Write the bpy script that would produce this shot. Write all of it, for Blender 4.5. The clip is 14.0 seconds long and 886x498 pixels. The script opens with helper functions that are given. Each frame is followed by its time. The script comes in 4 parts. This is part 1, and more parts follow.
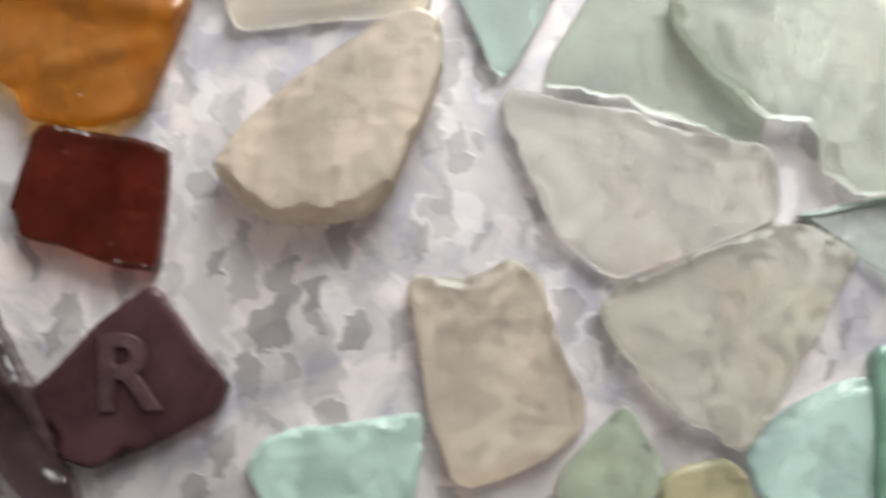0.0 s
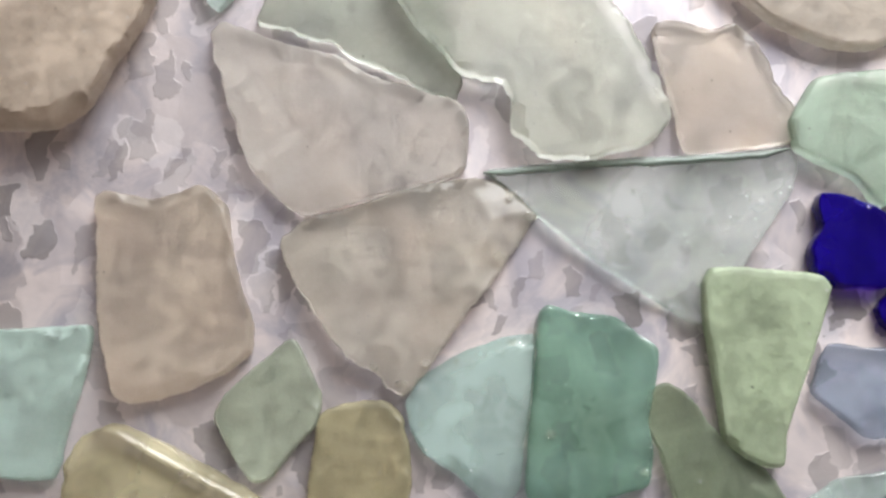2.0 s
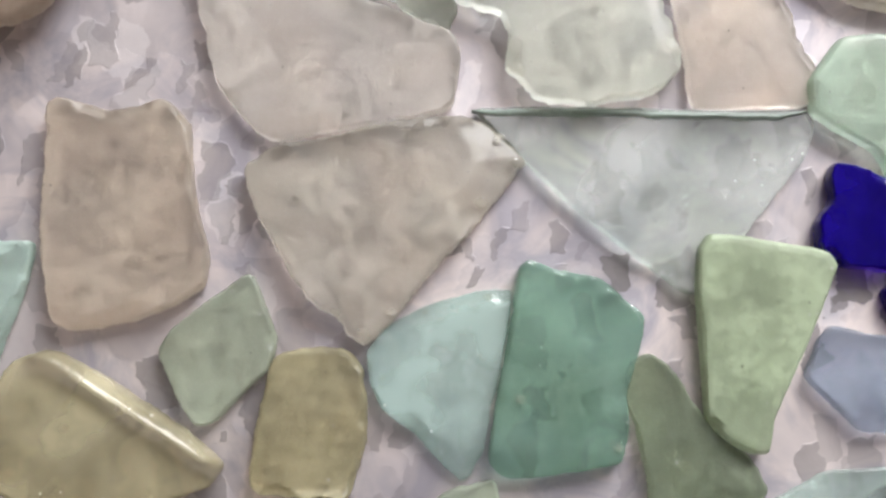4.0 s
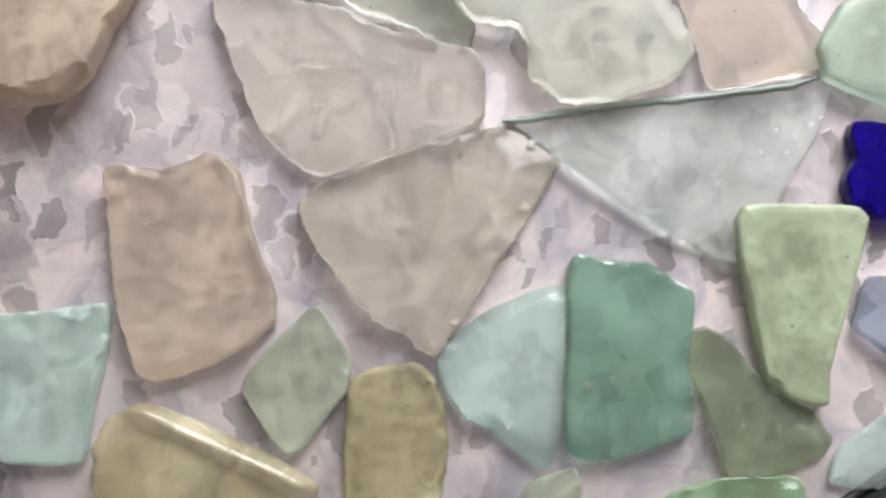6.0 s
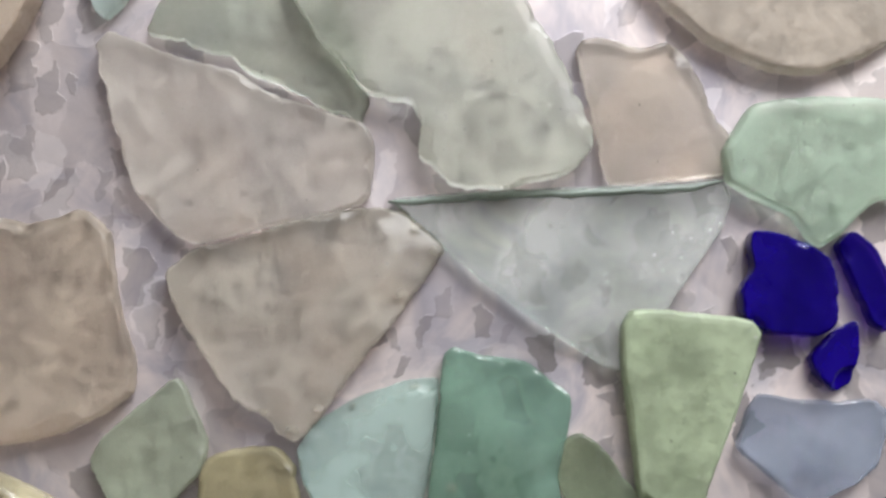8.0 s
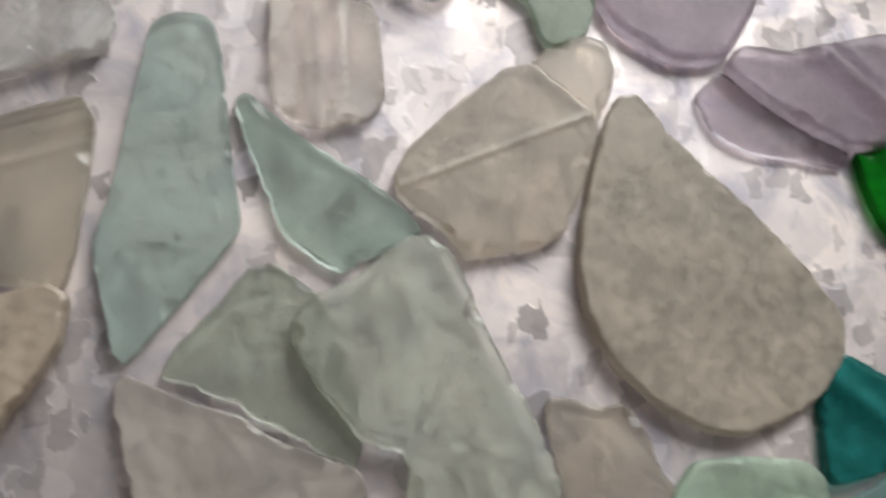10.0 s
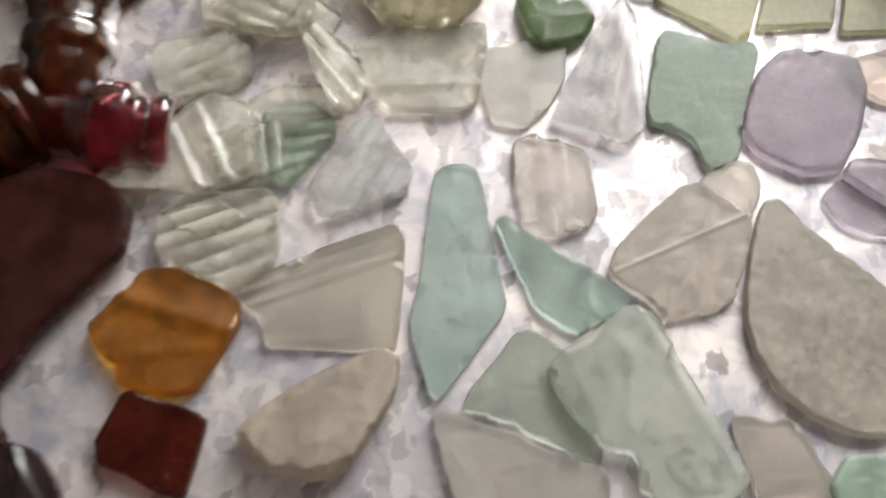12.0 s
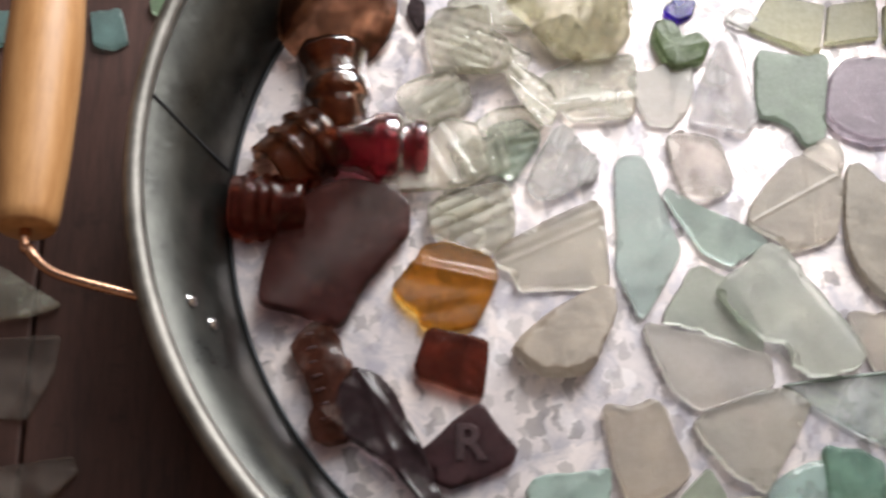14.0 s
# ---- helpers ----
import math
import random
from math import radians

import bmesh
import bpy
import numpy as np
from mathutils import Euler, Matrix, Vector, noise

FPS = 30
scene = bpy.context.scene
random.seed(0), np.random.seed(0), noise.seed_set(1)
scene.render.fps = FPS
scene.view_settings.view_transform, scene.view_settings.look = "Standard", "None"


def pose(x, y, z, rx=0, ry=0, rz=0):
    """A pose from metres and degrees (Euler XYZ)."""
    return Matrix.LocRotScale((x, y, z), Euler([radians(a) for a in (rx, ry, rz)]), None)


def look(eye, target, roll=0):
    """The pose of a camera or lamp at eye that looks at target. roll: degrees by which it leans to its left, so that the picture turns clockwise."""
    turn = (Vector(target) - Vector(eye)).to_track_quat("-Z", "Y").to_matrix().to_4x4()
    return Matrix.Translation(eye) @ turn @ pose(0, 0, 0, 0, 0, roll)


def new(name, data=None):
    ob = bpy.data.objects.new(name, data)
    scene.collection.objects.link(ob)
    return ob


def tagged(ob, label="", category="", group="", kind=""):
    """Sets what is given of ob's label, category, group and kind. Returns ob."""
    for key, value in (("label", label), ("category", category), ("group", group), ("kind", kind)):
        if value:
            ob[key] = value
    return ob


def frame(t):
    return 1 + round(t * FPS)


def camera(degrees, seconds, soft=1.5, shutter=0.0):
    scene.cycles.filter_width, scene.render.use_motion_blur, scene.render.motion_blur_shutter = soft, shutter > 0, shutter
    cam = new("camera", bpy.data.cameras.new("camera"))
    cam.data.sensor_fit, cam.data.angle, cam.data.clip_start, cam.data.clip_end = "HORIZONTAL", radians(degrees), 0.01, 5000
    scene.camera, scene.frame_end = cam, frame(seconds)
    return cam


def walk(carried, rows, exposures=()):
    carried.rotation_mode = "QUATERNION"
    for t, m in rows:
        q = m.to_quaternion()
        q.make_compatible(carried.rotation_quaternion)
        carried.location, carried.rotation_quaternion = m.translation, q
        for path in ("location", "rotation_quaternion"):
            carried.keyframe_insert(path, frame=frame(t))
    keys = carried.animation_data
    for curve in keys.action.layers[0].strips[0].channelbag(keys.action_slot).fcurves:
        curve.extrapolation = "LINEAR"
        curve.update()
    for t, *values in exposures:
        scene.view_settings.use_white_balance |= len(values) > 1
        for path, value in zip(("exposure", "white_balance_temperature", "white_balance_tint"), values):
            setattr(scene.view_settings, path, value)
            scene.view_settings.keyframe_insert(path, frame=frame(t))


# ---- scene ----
# ---- camera ----
PATH = [
    (0.0, 0.0381, -0.1233, 0.2196, 3.99, 1.44, -6.03),
    (0.5, 0.0715, -0.1447, 0.2156, 6.91, 1.63, -3.20),
    (1.0, 0.0890, -0.1469, 0.2144, 7.27, 0.25, -0.49),
    (1.5, 0.0962, -0.1477, 0.2183, 7.34, -0.36, 0.87),
    (2.0, 0.0947, -0.1534, 0.2206, 7.61, -0.43, -0.26),
    (2.5, 0.0922, -0.1502, 0.2087, 8.23, -0.18, -0.53),
    (3.0, 0.0945, -0.1466, 0.2024, 7.89, -0.26, 1.32),
    (3.5, 0.0992, -0.1527, 0.2013, 7.45, -0.64, 3.87),
    (3.7, 0.0991, -0.1538, 0.2017, 6.55, -1.18, 4.49),
    (5.8, 0.0915, -0.1451, 0.2139, 2.55, -0.39, -2.56),
    (6.0, 0.0895, -0.1508, 0.2138, 4.86, -0.21, -3.67),
    (6.5, 0.0851, -0.1411, 0.2126, 4.29, 0.01, -4.91),
    (7.0, 0.0870, -0.1358, 0.2094, 4.70, 0.32, -4.28),
    (7.5, 0.1006, -0.1381, 0.2065, 5.73, -0.70, -1.79),
    (7.7, 0.1149, -0.1381, 0.2047, 5.21, 0.39, 0.06),
    (9.8, 0.0882, -0.1200, 0.2311, 16.16, -9.53, 1.14),
    (10.0, 0.0814, -0.1145, 0.2337, 16.30, -9.06, 1.62),
    (10.5, 0.0715, -0.1115, 0.2348, 19.15, -5.87, 2.11),
    (11.0, 0.0582, -0.1102, 0.2390, 21.17, -3.64, 2.60),
    (11.5, 0.0554, -0.1293, 0.2678, 23.18, -1.35, 2.48),
    (12.0, 0.0462, -0.1670, 0.3256, 23.80, -1.33, 0.99),
    (12.5, 0.0000, -0.2000, 0.3788, 23.75, -4.01, -0.84),
    (13.0, -0.0220, -0.2258, 0.4095, 24.67, -2.32, -1.40),
    (13.5, -0.0176, -0.2479, 0.4302, 25.89, -0.40, -2.22),
    (14.0, -0.0606, -0.2466, 0.4423, 25.66, -1.44, -4.00),
]
cam = camera(43.98, 14.0, soft=2.5, shutter=0.5)
walk(cam, [(t, pose(x, y, z, a, b, c)) for t, x, y, z, a, b, c in PATH],
     exposures=[(0.0, 0.36, 6350, 2), (0.5, 0.30, 6200, 3), (1.5, 0.13, 6400, 8), (3.0, 0.13, 6400, 9), (6.0, 0.27, 6450, 11),
                (7.0, 0.19, 6350, 9), (7.7, 0.07, 6350, 9), (9.8, -0.71, 6500, 6), (11.0, -0.63, 6500, 4), (12.0, -0.45, 6500, 5),
                (12.5, -0.23, 6500, 7), (13.0, -0.20, 6500, 7), (13.5, -0.35, 6500, 7), (14.0, -0.35, 6500, 8)])

# ---- world and light ----
world = bpy.data.worlds.new("sky")
scene.world = world
world.use_nodes = True
sky = world.node_tree.nodes.new("ShaderNodeTexSky")
sky.sky_type, sky.sun_disc = "NISHITA", False
sky.sun_elevation, sky.sun_rotation = radians(42), radians(20)
world.node_tree.nodes["Background"].inputs[1].default_value = 0.12
world.node_tree.links.new(sky.outputs[0], world.node_tree.nodes["Background"].inputs[0])


def window_or_fill_lamp(x, y, z, w, h, watts, turn, colour):
    data = bpy.data.lights.new("window_or_fill_light", "AREA")
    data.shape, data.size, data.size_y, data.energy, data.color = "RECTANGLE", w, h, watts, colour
    ob = new("window_or_fill_light", data)
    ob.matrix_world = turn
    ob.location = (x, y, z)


# daylight in the tall window ahead, and an added fill lamp overhead
window_or_fill_lamp(0.75, 1.24, 0.95, 1.05, 1.0, 62, look((0.75, 1.24, 0.95), (0.45, 0.0, 0.3)), (1.0, 0.985, 0.985))
# unseen overhead fill, added to grade the brightness of the zinc floor
window_or_fill_lamp(0.25, 0.9, 1.76, 1.1, 0.6, 4.8, pose(0, 0, 0), (1.0, 0.955, 0.92))

# ---- materials ----
PALETTE = {  # sRGB colour, opacity, roughness
    "beige": (182, 168, 147, 0.7, 0.34), "greyolive": (180, 174, 158, 0.68, 0.34), "aqua": (160, 186, 178, 0.6, 0.2),
    "green": (104, 144, 124, 0.58, 0.14), "moss": (104, 120, 88, .80, .35), "lime": (138, 156, 118, 0.9, 0.36),
    "mint": (156, 182, 171, 0.78, 0.32), "olive": (160, 152, 112, .70, .22), "sage": (150, 162, 138, 0.76, .34),
    "khaki": (150, 142, 98, .80, .35), "leafgreen": (116, 152, 108, .80, .34), "aquagrey": (170, 190, 182, 0.56, 0.18),
    "bluegrey": (136, 148, 166, .58, .20), "cobalt": (20, 2, 118, .93, .10), "mintgreen": (150, 176, 152, 0.84, 0.34),
    "palebeige": (194, 184, 166, .60, .30), "glassgreen": (206, 230, 216, 0.52, 0.16), "grey": (188, 182, 171, 0.72, .34),
    "sagegreen": (164, 174, 156, 0.66, 0.27), "sagepale": (182, 188, 172, 0.7, 0.3), "seafoam": (150, 176, 162, 0.68, 0.25),
    "seafoampale": (166, 188, 180, 0.7, 0.26), "beigegrey": (174, 162, 144, .84, .34), "taupe": (158, 146, 128, .86, .34),
    "teal": (36, 116, 112, .82, .20), "tealpale": (96, 140, 136, .80, .35), "bottlegreen": (20, 124, 30, .75, .15),
    "mauve": (132, 112, 128, 0.84, 0.34), "lilac": (160, 150, 160, .45, .22), "jade": (112, 132, 108, 0.86, 0.34),
    "iris": (210, 205, 204, 0.58, 0.14), "clearpink": (208, 198, 190, 0.56, 0.14), "fern": (90, 110, 64, .82, .3),
    "clear": (210, 203, 186, 0.56, 0.14), "clearyellow": (166, 158, 118, .62, .18), "cleargreen": (160, 178, 158, 0.56, 0.14),
    "clearblue": (208, 205, 200, 0.58, 0.14), "clearbeige": (200, 191, 170, 0.62, 0.26), "tan": (158, 141, 120, 0.86, 0.34),
    "amber": (140, 88, 12, 0.6, 0.14), "rust": (66, 22, 12, 0.7, 0.18), "brown": (62, 33, 30, 0.84, 0.18),
    "rustdark": (66, 36, 26, 0.84, 0.16), "black": (52, 39, 41, 0.98, 0.18), "olivegreen": (152, 148, 96, .80, .34),
    # the cut edge's green also carries the dark band refracted along it
    "neck": (60, 9, 12, 0.62, 0.14), "neckdark": (50, 21, 8, 0.7, 0.17), "edgegreenshade": (96, 116, 102, .86, .3), "chip": (206, 204, 192, .40, .06), "plumletter": (76, 55, 57, .95, .3), "neckbrown": (62, 20, 12, .70, .16), "plumbrown": (64, 42, 44, 0.9, 0.24), "peach": (206, 176, 152, .55, .25), "smoke": (150, 138, 128, .50, .16),
}


def linear(r, g, b):
    return tuple(((c / 255 + 0.055) / 1.055) ** 2.4 if c > 10 else c / 3300 for c in (r, g, b))


class Nodes:
    """A short way to write node trees."""

    def __init__(self, name):
        self.mat = bpy.data.materials.new(name)
        self.mat.use_nodes = True
        self.tree = self.mat.node_tree
        self.tree.nodes.clear()
        self.out = self.add("ShaderNodeOutputMaterial")
        self.coord = self.add("ShaderNodeTexCoord")

    def add(self, kind, operation=""):
        node = self.tree.nodes.new(kind)
        if operation:
            node.operation = operation
        return node

    def link(self, a, b):
        self.tree.links.new(a, b)

    def noise(self, scale, detail=3.0, rough=0.55, source=None, warp=0.0):
        n = self.add("ShaderNodeTexNoise")
        n.inputs["Scale"].default_value, n.inputs["Detail"].default_value = scale, detail
        n.inputs["Roughness"].default_value, n.inputs["Distortion"].default_value = rough, warp
        self.link(source or self.coord.outputs["Object"], n.inputs["Vector"])
        return n.outputs["Fac"]

    def ramp(self, fac, stops):
        n = self.add("ShaderNodeValToRGB")
        while len(n.color_ramp.elements) < len(stops):
            n.color_ramp.elements.new(0.5)
        for el, (p, c) in zip(n.color_ramp.elements, stops):
            el.position, el.color = p, (*c, 1) if len(c) == 3 else (c[0],) * 3 + (1,)
        self.link(fac, n.inputs[0])
        return n.outputs[0]

    def mix(self, fac, a, b, blend="MIX"):
        n = self.add("ShaderNodeMix")
        n.data_type, n.blend_type = "RGBA", blend
        for sock, v in ((n.inputs[0], fac), (n.inputs[6], a), (n.inputs[7], b)):
            if isinstance(v, (int, float)):
                sock.default_value = v
            elif isinstance(v, tuple):
                sock.default_value = (*v, 1)
            else:
                self.link(v, sock)
        return n.outputs[2]

    def maths(self, op, a, b):
        n = self.add("ShaderNodeMath", operation=op)
        for sock, v in ((n.inputs[0], a), (n.inputs[1], b)):
            if isinstance(v, (int, float)):
                sock.default_value = v
            else:
                self.link(v, sock)
        return n.outputs[0]

    def bump(self, height, strength, distance, under=None):
        n = self.add("ShaderNodeBump")
        n.inputs["Strength"].default_value, n.inputs["Distance"].default_value = strength, distance
        self.link(height, n.inputs["Height"])
        if under:
            self.link(under, n.inputs["Normal"])
        return n.outputs[0]

    def principled(self, colour, rough, metal=0.0, normal=None):
        n = self.add("ShaderNodeBsdfPrincipled")
        for key, v in (("Base Color", colour), ("Roughness", rough), ("Metallic", metal)):
            if isinstance(v, tuple):
                n.inputs[key].default_value = (*v, 1)
            elif isinstance(v, (int, float)):
                n.inputs[key].default_value = v
            else:
                self.link(v, n.inputs[key])
        if normal:
            self.link(normal, n.inputs["Normal"])
        return n

    def mix_shader(self, fac, a, b):
        n = self.add("ShaderNodeMixShader")
        if isinstance(fac, (int, float)):
            n.inputs[0].default_value = fac
        else:
            self.link(fac, n.inputs[0])
        self.link(a, n.inputs[1])
        self.link(b, n.inputs[2])
        return n.outputs[0]

    def done(self, shader):
        self.link(shader, self.out.inputs["Surface"])
        return self.mat


def glass_material(name, r, g, b, opacity, rough):
    """Tumbled glass: rough clear glass under a thin milky skin; part of the light goes straight through."""
    n = Nodes("glass_" + name)
    c = linear(r, g, b)
    grey = sum(c) / 3
    pale = grey > 0.12
    vivid = (max(c) - min(c)) / max(c) > 0.85
    if pale and not vivid:
        c = tuple(v * 0.76 + grey * 0.24 for v in c)
    info = n.add("ShaderNodeObjectInfo")
    shift = n.add("ShaderNodeVectorMath", operation="ADD")
    n.link(n.coord.outputs["Object"], shift.inputs[0])
    n.link(info.outputs["Random"], shift.inputs[1])
    where = shift.outputs[0]
    cloud = n.noise(75, 3, 0.5, where)
    blotch = n.noise(330, 5, 0.7, where)
    grain = n.noise(2300, 2, 0.6, where)
    milk = tuple(min(0.88, v * 1.4 + 0.05) for v in c) if pale else c
    tone = n.mix(n.ramp(cloud, [(0.35, (0,)), (0.65, (1,))]), tuple(v * 0.88 for v in milk), tuple(min(1, v * 1.1) for v in milk))
    tone = n.mix(n.ramp(grain, [(0.58, (0,)), (0.85, (0.1,))]), tone, tuple(min(1, v * 0.6 + 0.3) for v in c) if pale else tuple(v * 1.5 + 0.02 for v in c))
    frosted = rough > 0.24
    relief = n.bump(n.noise(420, 3, 0.6, where), 0.10 if frosted else 0.03, 0.0003)
    relief = n.bump(n.noise(1700, 2, 0.6, where), 0.22 if frosted else 0.03, 0.0001, relief)
    gloss = n.ramp(blotch, [(0.3, (rough * 0.8,)), (0.7, (min(1.0, rough * 1.2),))])
    dots = n.add("ShaderNodeTexVoronoi")
    dots.inputs["Scale"].default_value = 560
    n.link(where, dots.inputs["Vector"])
    pick = n.add("ShaderNodeSeparateColor")
    n.link(dots.outputs["Color"], pick.inputs[0])
    near = n.ramp(dots.outputs["Distance"], [(0.08, (1,)), (0.20, (0,))])
    patches = n.ramp(n.noise(48, 2, 0.5, where), [(0.48, (0,)), (0.6, (1,))])
    # pale dots colour in small glints on the skin; dark dots are pits
    light = n.maths("MULTIPLY", near, n.maths("MULTIPLY", patches, n.ramp(pick.outputs[0], [(0.66, (0,)), (0.72, (1,))])))
    dark = n.maths("MULTIPLY", near, n.ramp(pick.outputs[1], [(0.965, (0,)), (0.98, (1,))]))
    tone = n.mix(light, tone, tuple(min(0.9, v * 0.4 + 0.52) for v in c) if pale else tuple(v * 1.5 + 0.05 for v in c))
    tone = n.mix(dark, tone, tuple(v * 0.3 for v in c))
    skin = n.principled(tone, gloss, 0.0, relief)
    skin.inputs["IOR"].default_value = 1.5 if pale else 1.36
    top = max(c)
    hue = tuple((v / top) ** 0.42 * (0.80 + 0.20 * min(1, top * 1.25) ** 0.5) for v in c)
    frost = n.maths("MULTIPLY", gloss, 1.3 if frosted else 0.75)
    bent = n.principled(hue, frost, 0.0, relief)
    bent.inputs["Transmission Weight"].default_value, bent.inputs["IOR"].default_value = 1.0, 1.46 if frosted else 1.38
    clear = n.add("ShaderNodeBsdfTransparent")
    clear.inputs["Color"].default_value = (*hue, 1)
    inner = n.mix_shader(0.97 if frosted else 0.78, clear.outputs[0], bent.outputs[0])
    lo, hi = max(0.04, opacity - 0.62), max(0.10, opacity - 0.42)
    if opacity > 0.84:
        lo, hi = opacity - 0.40, opacity - 0.26
    if not pale:
        lo, hi = opacity - 0.36, opacity - 0.18
    elif not frosted:
        lo, hi = opacity - 0.38, opacity - 0.28
    cover = n.ramp(n.maths("ADD", n.maths("MULTIPLY", cloud, 0.35 if frosted else 0.9), n.maths("MULTIPLY", blotch, 0.65 if frosted else 0.1)), [(0.40, (lo * 0.8,)), (0.60, (hi * 1.15,))])
    worn = n.add("ShaderNodeNewGeometry")
    edge = n.maths("MULTIPLY", n.ramp(worn.outputs["Pointiness"], [(0.56, (0,)), (0.64, (0.18,))]), n.ramp(blotch, [(0.42, (0,)), (0.6, (1,))]))
    marks = n.maths("MAXIMUM", n.maths("MULTIPLY", light, 0.8), n.maths("MULTIPLY", dark, 0.5))
    cover = n.maths("MAXIMUM", cover, n.maths("MAXIMUM", marks, edge))
    return n.done(n.mix_shader(cover, inner, skin.outputs[0]))


GLASS = {k: glass_material(k, *v) for k, v in PALETTE.items()}


def spangle_material():
    """Old zinc-coated sheet: a pale skin with grey flakes and stains."""
    n = Nodes("spangled_zinc")
    warp = n.add("ShaderNodeVectorMath", operation="ADD")
    wob = n.add("ShaderNodeTexNoise")
    wob.inputs["Scale"].default_value, wob.inputs["Detail"].default_value = 130, 3
    n.link(n.coord.outputs["Object"], wob.inputs["Vector"])
    small = n.add("ShaderNodeVectorMath", operation="SCALE")
    small.inputs["Scale"].default_value = 0.011
    n.link(wob.outputs["Color"], small.inputs[0])
    n.link(n.coord.outputs["Object"], warp.inputs[0])
    n.link(small.outputs[0], warp.inputs[1])

    def cells(scale, turn=0.0, squash=1.0, metric="EUCLIDEAN"):
        v = n.add("ShaderNodeTexVoronoi")
        v.voronoi_dimensions, v.distance = "2D", metric
        v.inputs["Scale"].default_value = scale
        lay = n.add("ShaderNodeMapping")
        lay.inputs["Rotation"].default_value, lay.inputs["Scale"].default_value = (0, 0, radians(turn)), (1, squash, 1)
        n.link(warp.outputs[0], lay.inputs["Vector"])
        n.link(lay.outputs[0], v.inputs["Vector"])
        sep = n.add("ShaderNodeSeparateColor")
        n.link(v.outputs["Color"], sep.inputs[0])
        return v.outputs["Distance"], sep.outputs

    def flakes(scale, turn, squash, share, size):
        """Loose angular flakes, a share of the cells, each of its own size."""
        far, pick = cells(scale, turn, squash, "MANHATTAN")
        limit = n.maths("MULTIPLY", n.ramp(pick[0], [(1 - share, (0,)), (1 - share + 0.01, (0.45,)), (1.0, (1,))]), size)
        inside = n.ramp(n.maths("SUBTRACT", limit, far), [(0.0, (0,)), (0.035, (1,))])
        return n.maths("MULTIPLY", inside, n.ramp(pick[1], [(0.0, (0.45,)), (1.0, (1,))]))

    _, plate = cells(62, 12, 0.8)
    _, crystal = cells(190, -40, 0.6)
    stain = n.noise(20, 5, 0.65)
    cloud = n.noise(55, 4, 0.6, None, 0.8)
    mask = n.maths("MAXIMUM", flakes(118, 35, 0.62, 0.56, 0.58), n.maths("MULTIPLY", flakes(210, -50, 0.55, 0.26, 0.5), 0.75))
    mask = n.maths("MULTIPLY", mask, n.ramp(stain, [(0.35, (0.45,)), (0.6, (1,))]))
    pale = n.mix(n.ramp(stain, [(0.38, (0,)), (0.62, (1,))]), linear(196, 188, 189), linear(226, 215, 211))
    pale = n.mix(n.ramp(cloud, [(0.46, (0,)), (0.52, (0.3,)), (0.56, (0.5,)), (0.64, (0.9,))]), pale, linear(168, 164, 173))
    pale = n.mix(n.ramp(plate[2], [(0.6, (0,)), (0.66, (0.2,)), (1.0, (0.25,))]), pale, linear(170, 166, 170))
    pale = n.mix(n.ramp(crystal[0], [(0.86, (0,)), (0.90, (0.25,))]), pale, linear(240, 236, 236))
    colour = n.mix(n.maths("MULTIPLY", mask, 0.82), pale, linear(126, 121, 121))
    rough = n.ramp(n.maths("ADD", n.maths("MULTIPLY", plate[1], 0.5), n.maths("MULTIPLY", crystal[1], 0.5)), [(0.2, (0.46,)), (0.8, (0.66,))])
    relief = n.bump(n.noise(300, 4, 0.6), 0.08, 0.0006)
    relief = n.bump(plate[0], 0.2, 0.0005, relief)
    relief = n.bump(mask, 0.25, 0.0003, relief)
    return n.done(n.principled(colour, rough, 0.78, relief).outputs[0])


def metal_material(name, a, b, rough, metal=0.9, scale=30):
    n = Nodes(name)
    stain = n.noise(scale, 5, 0.6)
    fine = n.noise(900, 3, 0.6)
    colour = n.mix(n.ramp(stain, [(0.3, (0,)), (0.7, (1,))]), linear(*a), linear(*b))
    r = n.ramp(n.maths("ADD", n.maths("MULTIPLY", stain, 0.6), n.maths("MULTIPLY", fine, 0.4)),
               [(0.3, (rough * 0.75,)), (0.7, (rough * 1.25,))])
    return n.done(n.principled(colour, r, metal, n.bump(n.noise(300, 4, 0.6), 0.2, 0.0008)).outputs[0])


def wood_material(name, dark, light, rough, along=(1, 14, 14), scale=18, wear=0.0):
    n = Nodes(name)
    info = n.add("ShaderNodeObjectInfo")
    mapping = n.add("ShaderNodeMapping")
    mapping.inputs["Scale"].default_value = along
    shift = n.add("ShaderNodeVectorMath", operation="ADD")
    n.link(n.coord.outputs["Object"], shift.inputs[0])
    n.link(info.outputs["Random"], shift.inputs[1])
    n.link(shift.outputs[0], mapping.inputs["Vector"])
    grain = n.noise(scale, 6, 0.65, mapping.outputs[0])
    fine = n.noise(scale * 7, 4, 0.7, mapping.outputs[0])
    g = n.maths("ADD", n.maths("MULTIPLY", grain, 0.65), n.maths("MULTIPLY", fine, 0.35))
    colour = n.mix(n.ramp(g, [(0.34, (0,)), (0.66, (1,))]), linear(*dark), linear(*light))
    spots = n.ramp(n.noise(60, 5, 0.7), [(0.55, (0,)), (0.75, (wear,))])
    colour = n.mix(spots, colour, tuple(v * 0.45 for v in linear(*dark)))
    return n.done(n.principled(colour, rough, 0.0, n.bump(g, 0.3, 0.0008)).outputs[0])


def plaster_material(name, c):
    n = Nodes(name)
    tone = n.mix(n.noise(3, 4), tuple(v * 0.92 for v in linear(*c)), linear(*c))
    return n.done(n.principled(tone, 0.85, 0.0, n.bump(n.noise(120, 4), 0.2, 0.001)).outputs[0])


